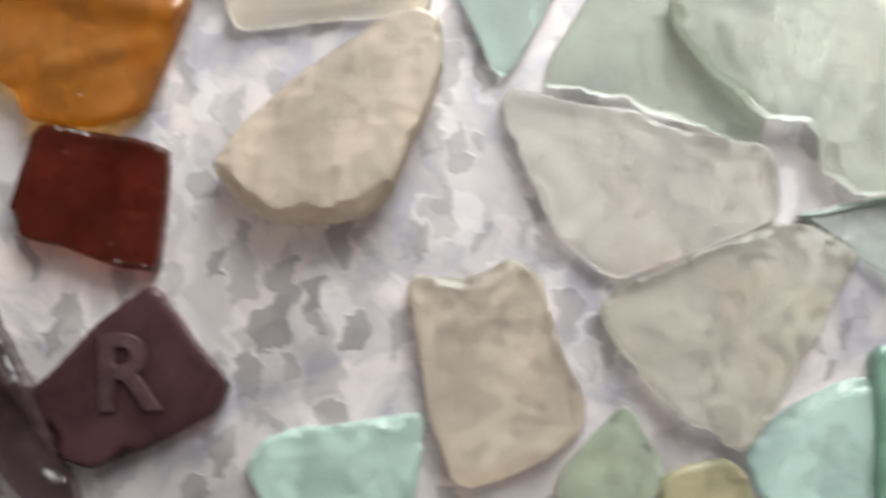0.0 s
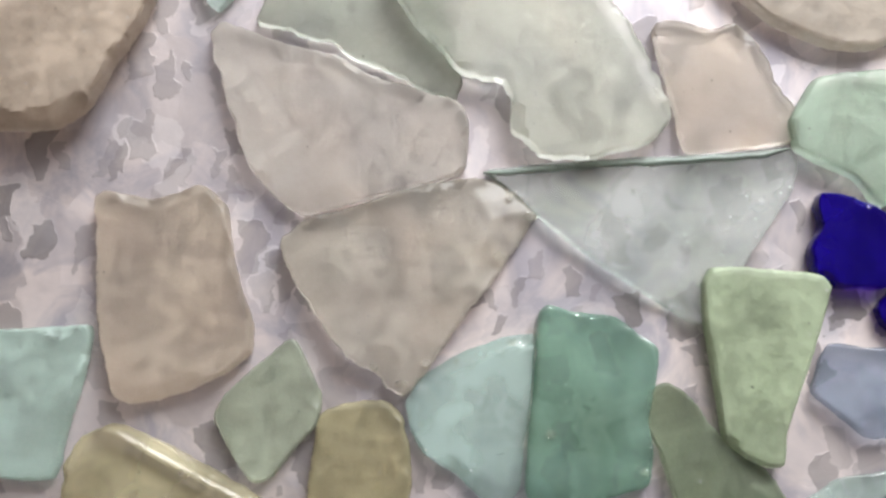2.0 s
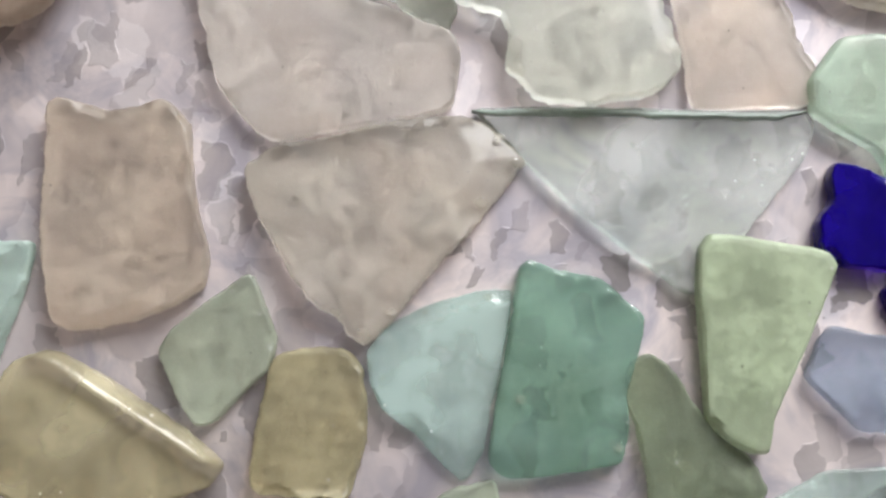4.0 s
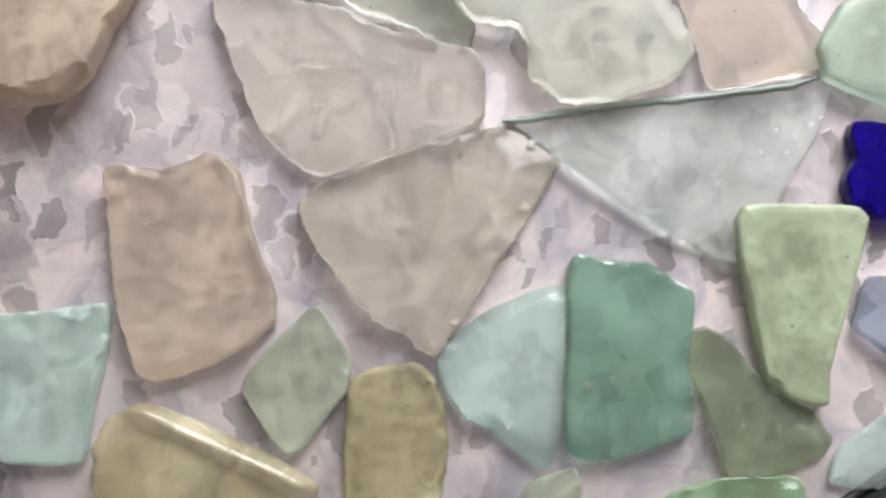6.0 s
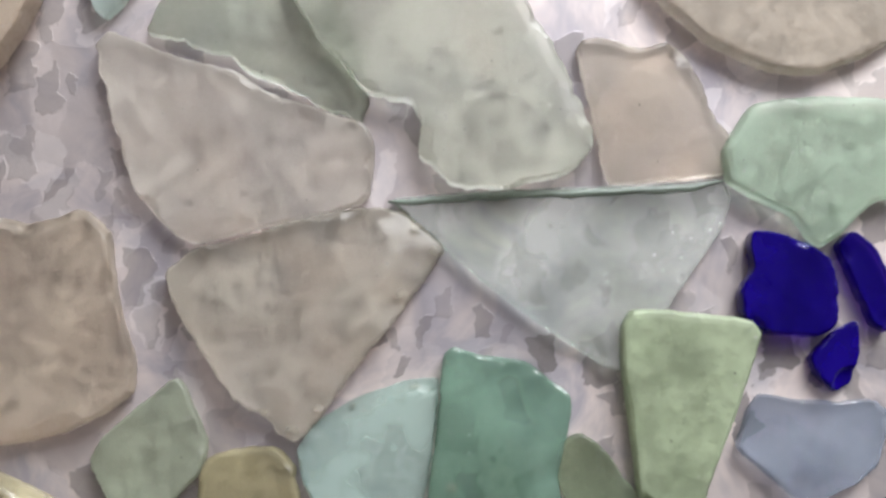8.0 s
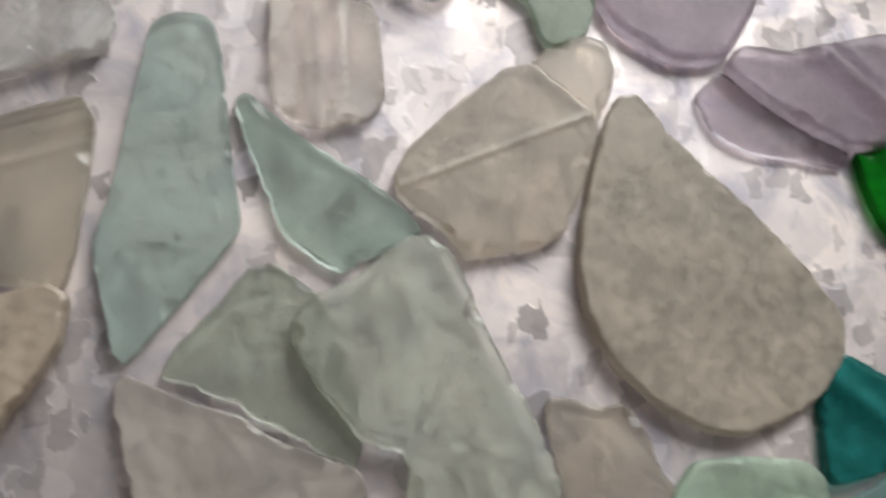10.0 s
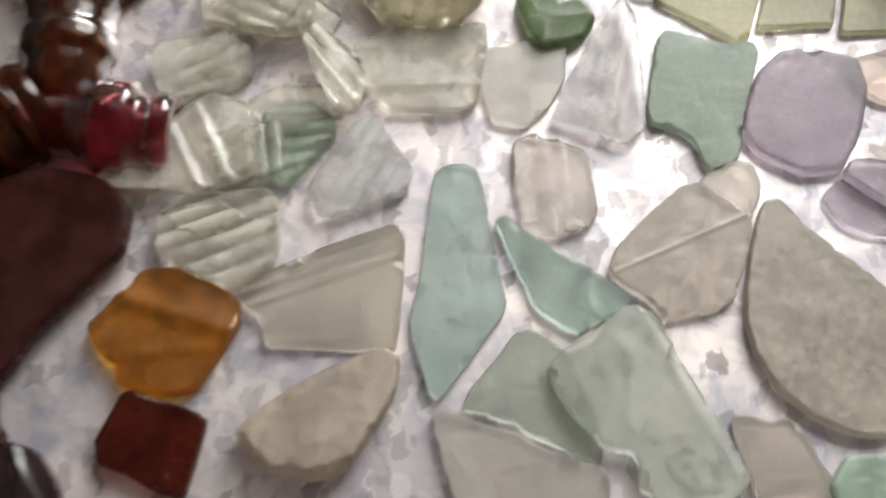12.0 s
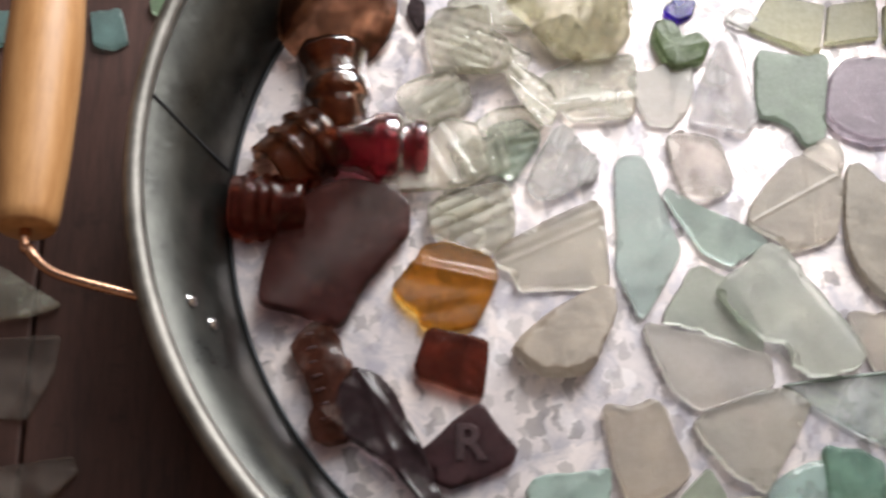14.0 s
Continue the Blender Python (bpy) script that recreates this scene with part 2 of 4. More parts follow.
ZINC = spangle_material()
WALL_METAL = metal_material("grey_sheet", (48, 48, 46), (80, 80, 76), 0.32, 0.85, 34)
RIM_METAL = metal_material("worn_rim", (108, 105, 100), (148, 144, 138), 0.46, 0.7, 60)
DARK_METAL = metal_material("dark_grey_metal", (46, 48, 52), (70, 72, 76), 0.5, 0.6, 80)
BRIGHT = metal_material("bright_rivet", (200, 200, 200), (226, 226, 226), 0.15, 1.0)
COPPER = metal_material("copper_wire", (190, 140, 112), (216, 170, 142), 0.24, 1.0)
GRIP_WOOD = wood_material("turned_beech", (186, 132, 82), (222, 170, 116), 0.42, (14, 14, 1), 12, 0.15)
TABLE_WOOD = wood_material("dark_board", (58, 38, 34), (96, 66, 58), 0.5, (14, 1.2, 14), 9, 0.6)
FLOOR_WOOD = wood_material("floor_board", (90, 70, 54), (120, 96, 74), 0.5)
# unseen walls, given a warm tone to warm the bounced light
PLASTER = plaster_material("dim_plaster", (168, 146, 126))
# unseen ceiling, cool and dark so the zinc reflects lavender grey
CEILING_PAINT = plaster_material("cool_ceiling", (128, 130, 142))
FRAME_PAINT = plaster_material("white_paint", (225, 225, 222))


# ---- mesh helpers ----
def part(name, bm, material, parent=None, label="", smooth=True):
    bmesh.ops.recalc_face_normals(bm, faces=bm.faces)
    me = bpy.data.meshes.new(name)
    bm.to_mesh(me)
    bm.free()
    if smooth:
        me.polygons.foreach_set("use_smooth", [True] * len(me.polygons))
    me.materials.append(material)
    ob = new(name, me)
    if parent:
        ob.parent = parent
    return tagged(ob, label)


def box(x0, x1, y0, y1, z0, z1, bevel=0.0):
    bm = bmesh.new()
    bmesh.ops.create_cube(bm, size=1, matrix=Matrix.LocRotScale(((x0 + x1) / 2, (y0 + y1) / 2, (z0 + z1) / 2), None, (x1 - x0, y1 - y0, z1 - z0)))
    if bevel:
        bmesh.ops.bevel(bm, geom=bm.edges[:], offset=bevel, segments=2, affect="EDGES", profile=0.6)
    return bm


def skin(bm, rings, closed=True):
    """Quads between rings of vertices."""
    for a, b in zip(rings, rings[1:]):
        k = len(a)
        for i in range(k if closed else k - 1):
            j = (i + 1) % k
            bm.faces.new((a[i], a[j], b[j], b[i]))


def lathe(profile, segments=96, close=False):
    """Turn a profile of (radius, height) about z."""
    bm = bmesh.new()
    rings = []
    for r, z in profile:
        rings.append([bm.verts.new((r * math.cos(2 * math.pi * i / segments), r * math.sin(2 * math.pi * i / segments), z)) for i in range(segments)])
    if close:
        rings.append(rings[0])
    skin(bm, rings)
    return bm


def tube(points, radius, sides=12):
    """A round rod along a smooth line of points."""
    pts = [Vector(p) for p in points]
    line = []
    for i in range(len(pts) - 1):
        p0, p1, p2, p3 = pts[max(i - 1, 0)], pts[i], pts[i + 1], pts[min(i + 2, len(pts) - 1)]
        for k in range(8):
            t = k / 8
            line.append(0.5 * (2 * p1 + (p2 - p0) * t + (2 * p0 - 5 * p1 + 4 * p2 - p3) * t * t + (3 * p1 - p0 - 3 * p2 + p3) * t ** 3))
    line.append(pts[-1])
    bm = bmesh.new()
    rings = []
    up = Vector((0.13, 0.2, 1)).normalized()
    for i, p in enumerate(line):
        d = (line[min(i + 1, len(line) - 1)] - line[max(i - 1, 0)]).normalized()
        u = d.cross(up).normalized()
        v = u.cross(d)
        rings.append([bm.verts.new(p + radius * (math.cos(a) * u + math.sin(a) * v)) for a in [2 * math.pi * k / sides for k in range(sides)]])
    skin(bm, rings)
    bm.faces.new(rings[0])
    bm.faces.new(rings[-1])
    return bm


# ---- unseen room round the table, added to close it and tone reflections ----
TOP = -0.003
LOW = TOP - 0.745
room = {"wall_south": (-1.7, 1.7, -1.5, -1.4, LOW, 1.8), "wall_west": (-1.8, -1.7, -1.5, 1.4, LOW, 1.8), "wall_east": (1.7, 1.8, -1.5, 1.4, LOW, 1.8)}
for name, b in room.items():
    tagged(part(name, box(*b), PLASTER, smooth=False), "plain dim plaster wall, unseen, added to close the room", "wall", kind="structure")
north = tagged(new("wall_north"), "plain plaster wall with a wide window opening, unseen, added to close the room", "wall", kind="structure")
for b in ((-1.7, -0.1, 1.3, 1.4, LOW, 1.8), (1.6, 1.7, 1.3, 1.4, LOW, 1.8), (-0.1, 1.6, 1.3, 1.4, LOW, 0.2), (-0.1, 1.6, 1.3, 1.4, 1.7, 1.8)):
    part("wall_panel", box(*b), PLASTER, north, smooth=False)
window = tagged(new("window_1"), "white painted wooden window frame", "window", kind="structure")
for b in ((-0.1, -0.05, 1.32, 1.38, 0.2, 1.7), (1.55, 1.6, 1.32, 1.38, 0.2, 1.7), (-0.05, 1.55, 1.32, 1.38, 0.2, 0.25), (-0.05, 1.55, 1.32, 1.38, 1.65, 1.7)):
    part("frame_bar", box(*b, bevel=0.004), FRAME_PAINT, window, smooth=False)
# frame made up to hold the added overhead fill lamp
fill_frame = tagged(new("fill_lamp_frame"), "white painted frame round the added overhead fill lamp", "window", kind="structure")
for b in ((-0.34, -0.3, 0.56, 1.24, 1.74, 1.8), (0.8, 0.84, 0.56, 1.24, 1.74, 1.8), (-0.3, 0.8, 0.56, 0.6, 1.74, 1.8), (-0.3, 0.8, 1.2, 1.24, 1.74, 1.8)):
    part("frame_bar", box(*b, bevel=0.004), FRAME_PAINT, fill_frame, smooth=False)
tagged(part("ceiling", box(-1.7, 1.7, -1.4, 1.3, 1.8, 1.85), CEILING_PAINT, smooth=False), "plain dim ceiling, unseen, added for its dark reflection", "ceiling", kind="structure")
tagged(part("floor", box(-1.7, 1.7, -1.4, 1.3, LOW - 0.05, LOW), FLOOR_WOOD, smooth=False), "brown wooden floor", "floor", kind="structure")

# ---- table ----
table = tagged(new("table"), "dark brown worn wooden plank table", "table")
table.location = (0, 0, TOP)
x = -0.62
while x < 0.62:
    w = random.uniform(0.115, 0.15)
    drop = random.uniform(0.0, 0.0006)
    plank = part("plank", box(x, x + w - 0.0018, -0.62, 0.62, -0.03, -drop, 0.0012), TABLE_WOOD, table, smooth=False)
    x += w
for sx in (-0.56, 0.54):
    for sy in (-0.55, 0.5):
        part("leg", box(sx, sx + 0.06, sy, sy + 0.06, -0.745, -0.0305, 0.004), TABLE_WOOD, table, smooth=False)

# ---- tray ----
CX, CY, R0, R1, HT = 0.0675, -0.0155, 0.197, 0.2262, 0.058
tray = tagged(new("round_tray"), "large round zinc tray with sloping grey wall, standing on dark table", "tray")
tray.location = (CX, CY, 0)
part("tray_floor", lathe([(0.0002, 0), (0.05, 0), (0.1, 0), (0.15, 0), (R0 - 0.0008, 0), (R0 - 0.0002, -0.0008), (R0 - 0.0002, -0.0028), (0.0002, -0.0028)], 128), ZINC, tray, "pale spangled zinc floor", smooth=False)
part("tray_wall", lathe([(R0, -0.003), (R0 + 0.0006, 0.0015), (R1 - 0.001, HT - 0.002), (R1 + 0.0005, HT - 0.0022), (R0 + 0.0028, 0.001), (R0 + 0.0015, -0.003)], 160, True), WALL_METAL, tray, "dull grey sheet-metal wall")
part("rolled_rim", lathe([(R1 + 0.0005 + 0.0042 * math.cos(a), HT + 0.0042 * math.sin(a)) for a in [2 * math.pi * k / 10 for k in range(10)]], 160, True), RIM_METAL, tray, "worn pale rolled rim")
part("bottom_bead", lathe([(R0 - 0.0004 + 0.0010 * math.cos(a), 0.0006 + 0.0010 * math.sin(a)) for a in [2 * math.pi * k / 8 for k in range(8)]], 160, True), DARK_METAL, tray, "thin dark ring where wall meets floor")


def on_wall(turn, z, off=0.0):
    r = R0 + 0.0006 + (R1 - R0 - 0.0016) * (z - 0.0015) / (HT - 0.0035) - off
    return Vector((r * math.cos(radians(turn)), r * math.sin(radians(turn)), z))


part("wall_seam", tube([on_wall(171.5 + 1.6 * (0.056 - z) / 0.05, z, 0.0001) for z in (0.056, 0.04, 0.02, 0.004)], 0.0008, 8), DARK_METAL, tray, "dark lapped seam")
for turn, z in ((-165.6, 0.034), (-163.4, 0.024)):
    bm = bmesh.new()
    bmesh.ops.create_uvsphere(bm, u_segments=16, v_segments=10, radius=0.0032)
    for v in bm.verts:
        v.co.z *= 0.5
    tilt = Vector((-math.cos(radians(turn)) * 0.89, -math.sin(radians(turn)) * 0.89, 0.45)).to_track_quat("Z", "Y").to_matrix().to_4x4()
    bmesh.ops.transform(bm, matrix=Matrix.Translation(on_wall(turn, z, 0.0006)) @ tilt, verts=bm.verts)
    part("rivet", bm, BRIGHT, tray, "shiny round rivet head")
# side handle: bent copper wire with a turned grip
HX, HY0, HY1, HZ = -0.266, -0.031, 0.104, 0.060
part("handle_wire", tube([(-0.2195, -0.0594, 0.052), (-0.222, -0.0588, 0.053), (-0.244, -0.0533, 0.058), (-0.256, -0.0485, HZ), (-0.2635, -0.040, HZ), (HX, HY0, HZ), (HX, 0.04, HZ), (HX, HY1, HZ), (-0.262, HY1 + 0.012, HZ), (-0.25, HY1 + 0.018, HZ), (-0.186, HY1 + 0.022, 0.050)], 0.0021, 12), COPPER, tray, "bent coppery wire")
bm = lathe([(0.0022, 0), (0.0098, 0), (0.0112, 0.0012), (0.0122, 0.006), (0.0142, 0.03), (0.0156, 0.065), (0.0158, 0.09), (0.0148, 0.115), (0.0125, 0.1335), (0.0022, 0.135)], 40)
grip = part("wooden_grip", bm, GRIP_WOOD, tray, "turned pale wooden grip")
grip.matrix_basis = Matrix.Translation((HX, HY0, HZ)) @ pose(0, 0, 0, -90, 0, 0)


# ---- glass shards ----
def outline(corners, step, rough, seed, worn):
    """A broken outline through the corners: corners worn by so many millimetres, even steps, small chips."""
    pts = [Vector((a / 1000, b / 1000)) for a, b in corners]
    for cut, most in ((0.12, worn), (0.22, worn * 0.6), (0.25, worn * 0.4)):
        cuts = [min(cut, most / 1000 / max((pts[(i + 1) % len(pts)] - p).length, 1e-6)) for i, p in enumerate(pts)]
        pts = [q for i, p in enumerate(pts) for q in (p.lerp(pts[(i + 1) % len(pts)], cuts[i]), p.lerp(pts[(i + 1) % len(pts)], 1 - cuts[i]))]
    lengths = [(pts[(i + 1) % len(pts)] - p).length for i, p in enumerate(pts)]
    total = sum(lengths)
    count = max(24, int(total / step))
    even, i, run = [], 0, 0.0
    for k in range(count):
        goal = total * k / count
        while run + lengths[i] < goal:
            run += lengths[i]
            i += 1
        even.append(pts[i].lerp(pts[(i + 1) % len(pts)], (goal - run) / max(lengths[i], 1e-9)))
    area = sum(p.x * q.y - q.x * p.y for p, q in zip(even, even[1:] + even[:1]))
    if area < 0:
        even.reverse()
    made = []
    for k, p in enumerate(even):
        d = (even[(k + 1) % count] - even[k - 1]).normalized()
        inward = Vector((-d.y, d.x))
        w = noise.noise(Vector((p.x * 330, p.y * 330, seed))) * 0.0002 + noise.noise(Vector((p.x * 900, p.y * 900, seed))) * 0.00016
        bite = max(0.0, noise.noise(Vector((p.x * 210, p.y * 210, seed + 31))) - 0.3) * 0.0013
        made.append((p + inward * (w + bite) * rough, inward))
    return made


def near_line(q, line):
    """The distance from a point to a broken line."""
    best = 1.0
    for a, b in zip(line, line[1:]):
        ab = b - a
        t = max(0.0, min(1.0, (q - a).dot(ab) / max(ab.length_squared, 1e-12)))
        best = min(best, (a + ab * t - q).length)
    return best


def shard_mesh(corners, h, seed, ridges=(), ribs=None, rings=None, curve=None, crumple=None, bevel=0.8, rough=1.0, step=0.0007, tilt=(0, 0), facets=(), chips=0.6):
    """A piece of tumbled glass: broken sides, worn shoulder, nearly flat top, shell-shaped chips and sloping facets along its edges."""
    worn = 0.5 + bevel * 0.9
    edge = outline(corners, step, rough, seed, worn)
    mid = sum((p for p, _ in edge), Vector((0, 0))) / len(edge)
    reach = max((p - mid).length for p, _ in edge)
    h = h / 1000 * 0.72
    dice = random.Random(seed)
    scoops = []
    for k in range(int(len(edge) * step / 0.008 * chips * (0.4 if rough < 0.7 else 1))):
        p, inward = edge[dice.randrange(len(edge))]
        r = dice.choice((0.0009, 0.0013, 0.0018, 0.0024, 0.0034)) * dice.uniform(0.8, 1.2)
        scoops.append((p - inward * r * dice.uniform(0.1, 0.6), r, min(0.45 * h, r * dice.uniform(0.25, 0.55))))
    slopes = []
    for first, last, width, drop in facets:
        run, k = [], first
        while True:
            run.append(Vector((corners[k][0] / 1000, corners[k][1] / 1000)))
            if k == last:
                break
            k = (k + 1) % len(corners)
        slopes.append((run, width / 1000, min(drop / 1000, 0.75 * h)))

    def lift(p):
        z, d = 0.0, p - mid
        for angle, off, width, height in ridges:
            across = -math.sin(radians(angle)) * d.x + math.cos(radians(angle)) * d.y
            z += height / 1000 * math.exp(-((across * 1000 - off) / width) ** 2)
        if ribs:
            across = -math.sin(radians(ribs[0])) * d.x + math.cos(radians(ribs[0])) * d.y
            z += ribs[2] / 1000 * abs(math.sin(math.pi * across * 1000 / ribs[1])) ** 0.7
        if crumple:
            fold = noise.noise(Vector((p.x * crumple[0], p.y * crumple[0], seed)))
            z += crumple[1] / 1000 * (1 - abs(fold) * 2.2)
        if rings:
            z += rings[3] / 1000 * math.sin((d - Vector(rings[:2]) / 1000).length * 2000 * math.pi / rings[2])
        return z

    def bitten(q):
        z = 0.0
        for c, r, depth in scoops:
            dx, dy = q.x - c.x, q.y - c.y
            far = dx * dx + dy * dy
            if far < r * r:
                z = max(z, depth * math.sqrt(1 - far / (r * r)))
        for run, width, drop in slopes:
            wide = width * (1 + 0.5 * noise.noise(Vector((q.x * 170, q.y * 170, seed + 3))))
            z = max(z, drop * (1 - near_line(q, run) / wide))
        return z

    def bow(p):
        d = p - mid
        z = d.x * tilt[0] + d.y * tilt[1] + reach * max(abs(tilt[0]), abs(tilt[1]))
        if curve:
            across = -math.sin(radians(curve[0])) * d.x + math.cos(radians(curve[0])) * d.y
            z += curve[1] / 1000 * (1 - (across / reach) ** 2)
        return z

    bm = bmesh.new()
    rows = []
    soft = bevel / 1000 * 0.8
    shoulder = []
    for p, inward in edge:
        chip = 1 + (0.8 if bevel < 1.5 else 0.3) * noise.noise(Vector((p.x * 260, p.y * 260, seed + 7)))
        shoulder.append(((mid - p).normalized(), soft * chip, (mid - p).length))
    for inset, level in ((0.3, 0.0), (0.1, 0.08), (0.0, 0.25), (0.05, 0.55), (0.2, 0.82), (0.5, 0.95), (1.0, 1.0)):
        row = []
        for (p, inward), (way, wide, far) in zip(edge, shoulder):
            q = p + way * inset * wide
            q += Vector((noise.noise(Vector((p.x * 2100, p.y * 2100, level * 9 + seed))), noise.noise(Vector((p.y * 2100, p.x * 2100, level * 9 + seed))))) * 0.0002 * rough
            row.append(bm.verts.new((q.x, q.y, (h + lift(q) - (bitten(q) if level > 0.3 else 0)) * level + bow(q))))
        rows.append(row)
    inner = 24 if ribs or crumple or rings or ridges else 9
    for deeper, s in [(0.0003, 1), (0.0009, 1), (0.0016, 1), (0.0024, 1), (0.0034, 1)] + [(0.0034, 1 - 0.92 * k / inner) for k in range(1, inner + 1)]:
        row = []
        for (p, inward), (way, wide, far) in zip(edge, shoulder):
            q = mid - way * (far - min(wide + deeper, far * (0.25 + deeper * 60))) * s
            bump = noise.noise(Vector((q.x * 90, q.y * 90, seed))) * 0.00009 + noise.noise(Vector((q.x * 300, q.y * 300, seed))) * 0.00004
            row.append(bm.verts.new((q.x, q.y, h + lift(q) + bow(q) - bitten(q) + bump * min(1.0, deeper * 400))))
        rows.append(row)
    skin(bm, rows)
    bm.faces.new(rows[-1])
    bm.faces.new(list(reversed(rows[0])))
    bmesh.ops.translate(bm, vec=(-mid.x, -mid.y, 0), verts=bm.verts)
    return bm, mid


SEED = [0]
SHARDS = {}


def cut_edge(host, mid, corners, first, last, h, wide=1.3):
    """The deep green cut side of a window-glass shard, along some of its corners; the dark band refracted there is
    coloured in.
    """
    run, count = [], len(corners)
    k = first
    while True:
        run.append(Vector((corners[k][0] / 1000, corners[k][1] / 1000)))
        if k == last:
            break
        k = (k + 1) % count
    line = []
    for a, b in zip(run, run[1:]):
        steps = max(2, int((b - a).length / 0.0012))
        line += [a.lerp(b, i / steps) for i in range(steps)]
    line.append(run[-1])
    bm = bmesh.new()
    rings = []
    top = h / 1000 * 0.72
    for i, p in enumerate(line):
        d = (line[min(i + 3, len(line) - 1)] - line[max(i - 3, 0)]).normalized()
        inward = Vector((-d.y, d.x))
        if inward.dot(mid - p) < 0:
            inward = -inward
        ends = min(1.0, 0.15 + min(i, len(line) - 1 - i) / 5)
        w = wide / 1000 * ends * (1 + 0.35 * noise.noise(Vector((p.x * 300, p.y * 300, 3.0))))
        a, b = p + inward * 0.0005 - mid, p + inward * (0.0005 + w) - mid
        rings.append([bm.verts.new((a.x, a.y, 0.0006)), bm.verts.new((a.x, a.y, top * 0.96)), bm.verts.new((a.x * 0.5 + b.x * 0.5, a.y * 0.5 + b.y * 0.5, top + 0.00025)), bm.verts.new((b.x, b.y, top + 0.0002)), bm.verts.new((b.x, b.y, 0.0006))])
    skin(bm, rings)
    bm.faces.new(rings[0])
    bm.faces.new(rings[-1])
    part("cut_edge", bm, GLASS["edgegreenshade"], host, "deep green cut edge with its refracted dark band coloured in")


def shard(label, colour, h, base, corners, ground=0.0, group="glass shards in the tray", edges=(), **shape):
    SEED[0] += 13
    bm, mid = shard_mesh(corners, h, SEED[0], **shape)
    ob = part("glass_shard", bm, GLASS[colour])
    ob.data.set_sharp_from_angle(angle=radians(24))
    ob.location = (mid.x, mid.y, ground + 0.0002 + base / 1000)
    SHARDS[label] = ob
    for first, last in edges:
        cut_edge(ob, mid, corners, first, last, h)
    return tagged(ob, label, "glass shard", group)


def table_shard(label, colour, h, base, corners, **shape):
    return shard(label, colour, h, base, corners, TOP, "glass shards on the table", **shape)


shard("thick frosted beige rectangular shard", "beige", 6, 0, [(26.4, -113.9), (28.6, -112.2), (33.8, -112.9), (37.5, -113.9), (43.2, -112.5), (47.2, -110.7), (49.6, -111.7), (53.2, -115.6), (54.1, -122.9), (56.1, -132.2), (58.8, -138.3), (58.8, -144.9), (53.4, -149), (46.5, -152.2), (40.5, -154), (34.5, -155), (31.2, -153.5), (29.9, -147), (28.3, -141), (27.4, -132.8), (27.4, -124.6)], bevel=1.3, facets=[(2, 5, 2.5, 1.2), (13, 16, 3, 1.2)])
shard("thick frosted grey-olive shard with chipped edges", "greyolive", 6, 0, [(63.4, -122.2), (69.4, -117.8), (77.7, -116.1), (85.9, -113.2), (95.2, -110.6), (102.5, -109.8), (107.7, -110.6), (115.6, -116.8), (113, -121.5), (108.5, -127.9), (104.9, -133.1), (99.9, -139.3), (96, -144.5), (93, -149.1), (88.6, -153.7), (85, -152), (83.9, -149.3), (78.7, -146.9), (74.5, -143), (71.2, -137.5), (67.4, -131.9), (64.6, -126.8)], bevel=1.0, rough=1.5, ridges=[(30, -4, 9, .5)], facets=[(6, 9, 7, 2.2), (13, 16, 5, 1.6)])
shard("pale aqua frosted shard beside the green one", "aqua", 4, 0, [(88.5, -154.4), (92.1, -149.8), (98.9, -145.3), (107.9, -142.1), (114.8, -140.6), (114, -151.7), (112.5, -162.4), (111.1, -173.1), (108.1, -176.9), (104.5, -174.2), (98.5, -168.5), (92.2, -164.9), (89.8, -159.9)], facets=[(1, 4, 2.5, 1.2), (7, 10, 3, 1.2)])
shard("translucent sea-green rectangular shard with worn edges", "green", 5, 0, [(115.1, -137.4), (116.9, -135.2), (122.5, -137), (131.2, -137.8), (134.7, -141.1), (139.4, -144.1), (138.3, -151.1), (136.6, -158.6), (137.5, -167.2), (136.6, -171.5), (131.6, -172.7), (120.6, -175.2), (115.2, -175.4), (112.2, -172.6), (112.9, -162.4), (114.3, -151.7)], ridges=[(-50, 2, 5, .8)], crumple=(70, .9), bevel=1, facets=[(8, 12, 4, 1.2)])
shard("moss-green pointed frosted shard lying in the zinc tray", "moss", 4, 0, [(136.6, -153.2), (140.1, -150.7), (144.3, -152.6), (148.2, -158.2), (153.1, -164), (160.3, -168.2), (164.1, -174.3), (161.7, -177.4), (156.1, -179.2), (149.4, -180.9), (142.4, -180.4), (141.5, -172.9), (138.8, -165.2), (136.4, -158.6)], facets=[(5, 8, 5, 1.5)])
shard("opaque lime-green frosted tapered shard", "lime", 5, 1, [(147.9, -131), (149.8, -128.1), (155.9, -128), (165.7, -128.9), (172.2, -129.5), (174.1, -132.1), (172.6, -137), (168.7, -148.7), (165.2, -157.2), (163.5, -161.4), (162.9, -167.7), (159.8, -168), (154.7, -165.6), (151.1, -162.7), (150.2, -155.1), (148.9, -145.3), (147.9, -137.6)], bevel=2.4, rough=.4)
shard("smooth mint-green frosted shard lying in the zinc tray", "mint", 4, 0, [(-9.4, -146.5), (-5.5, -141.3), (2.3, -139.5), (11.1, -140), (17.8, -139.3), (26.5, -139), (26.8, -141.8), (25.9, -148.2), (22.8, -158.8), (20.8, -169.4), (15.4, -169.7), (4.7, -168.5), (-3.1, -160.9), (-3.6, -156.1), (-6.8, -152.6)], ridges=[(35, 4, 4, .9), (35, -8, 4, .7)], bevel=1.8)
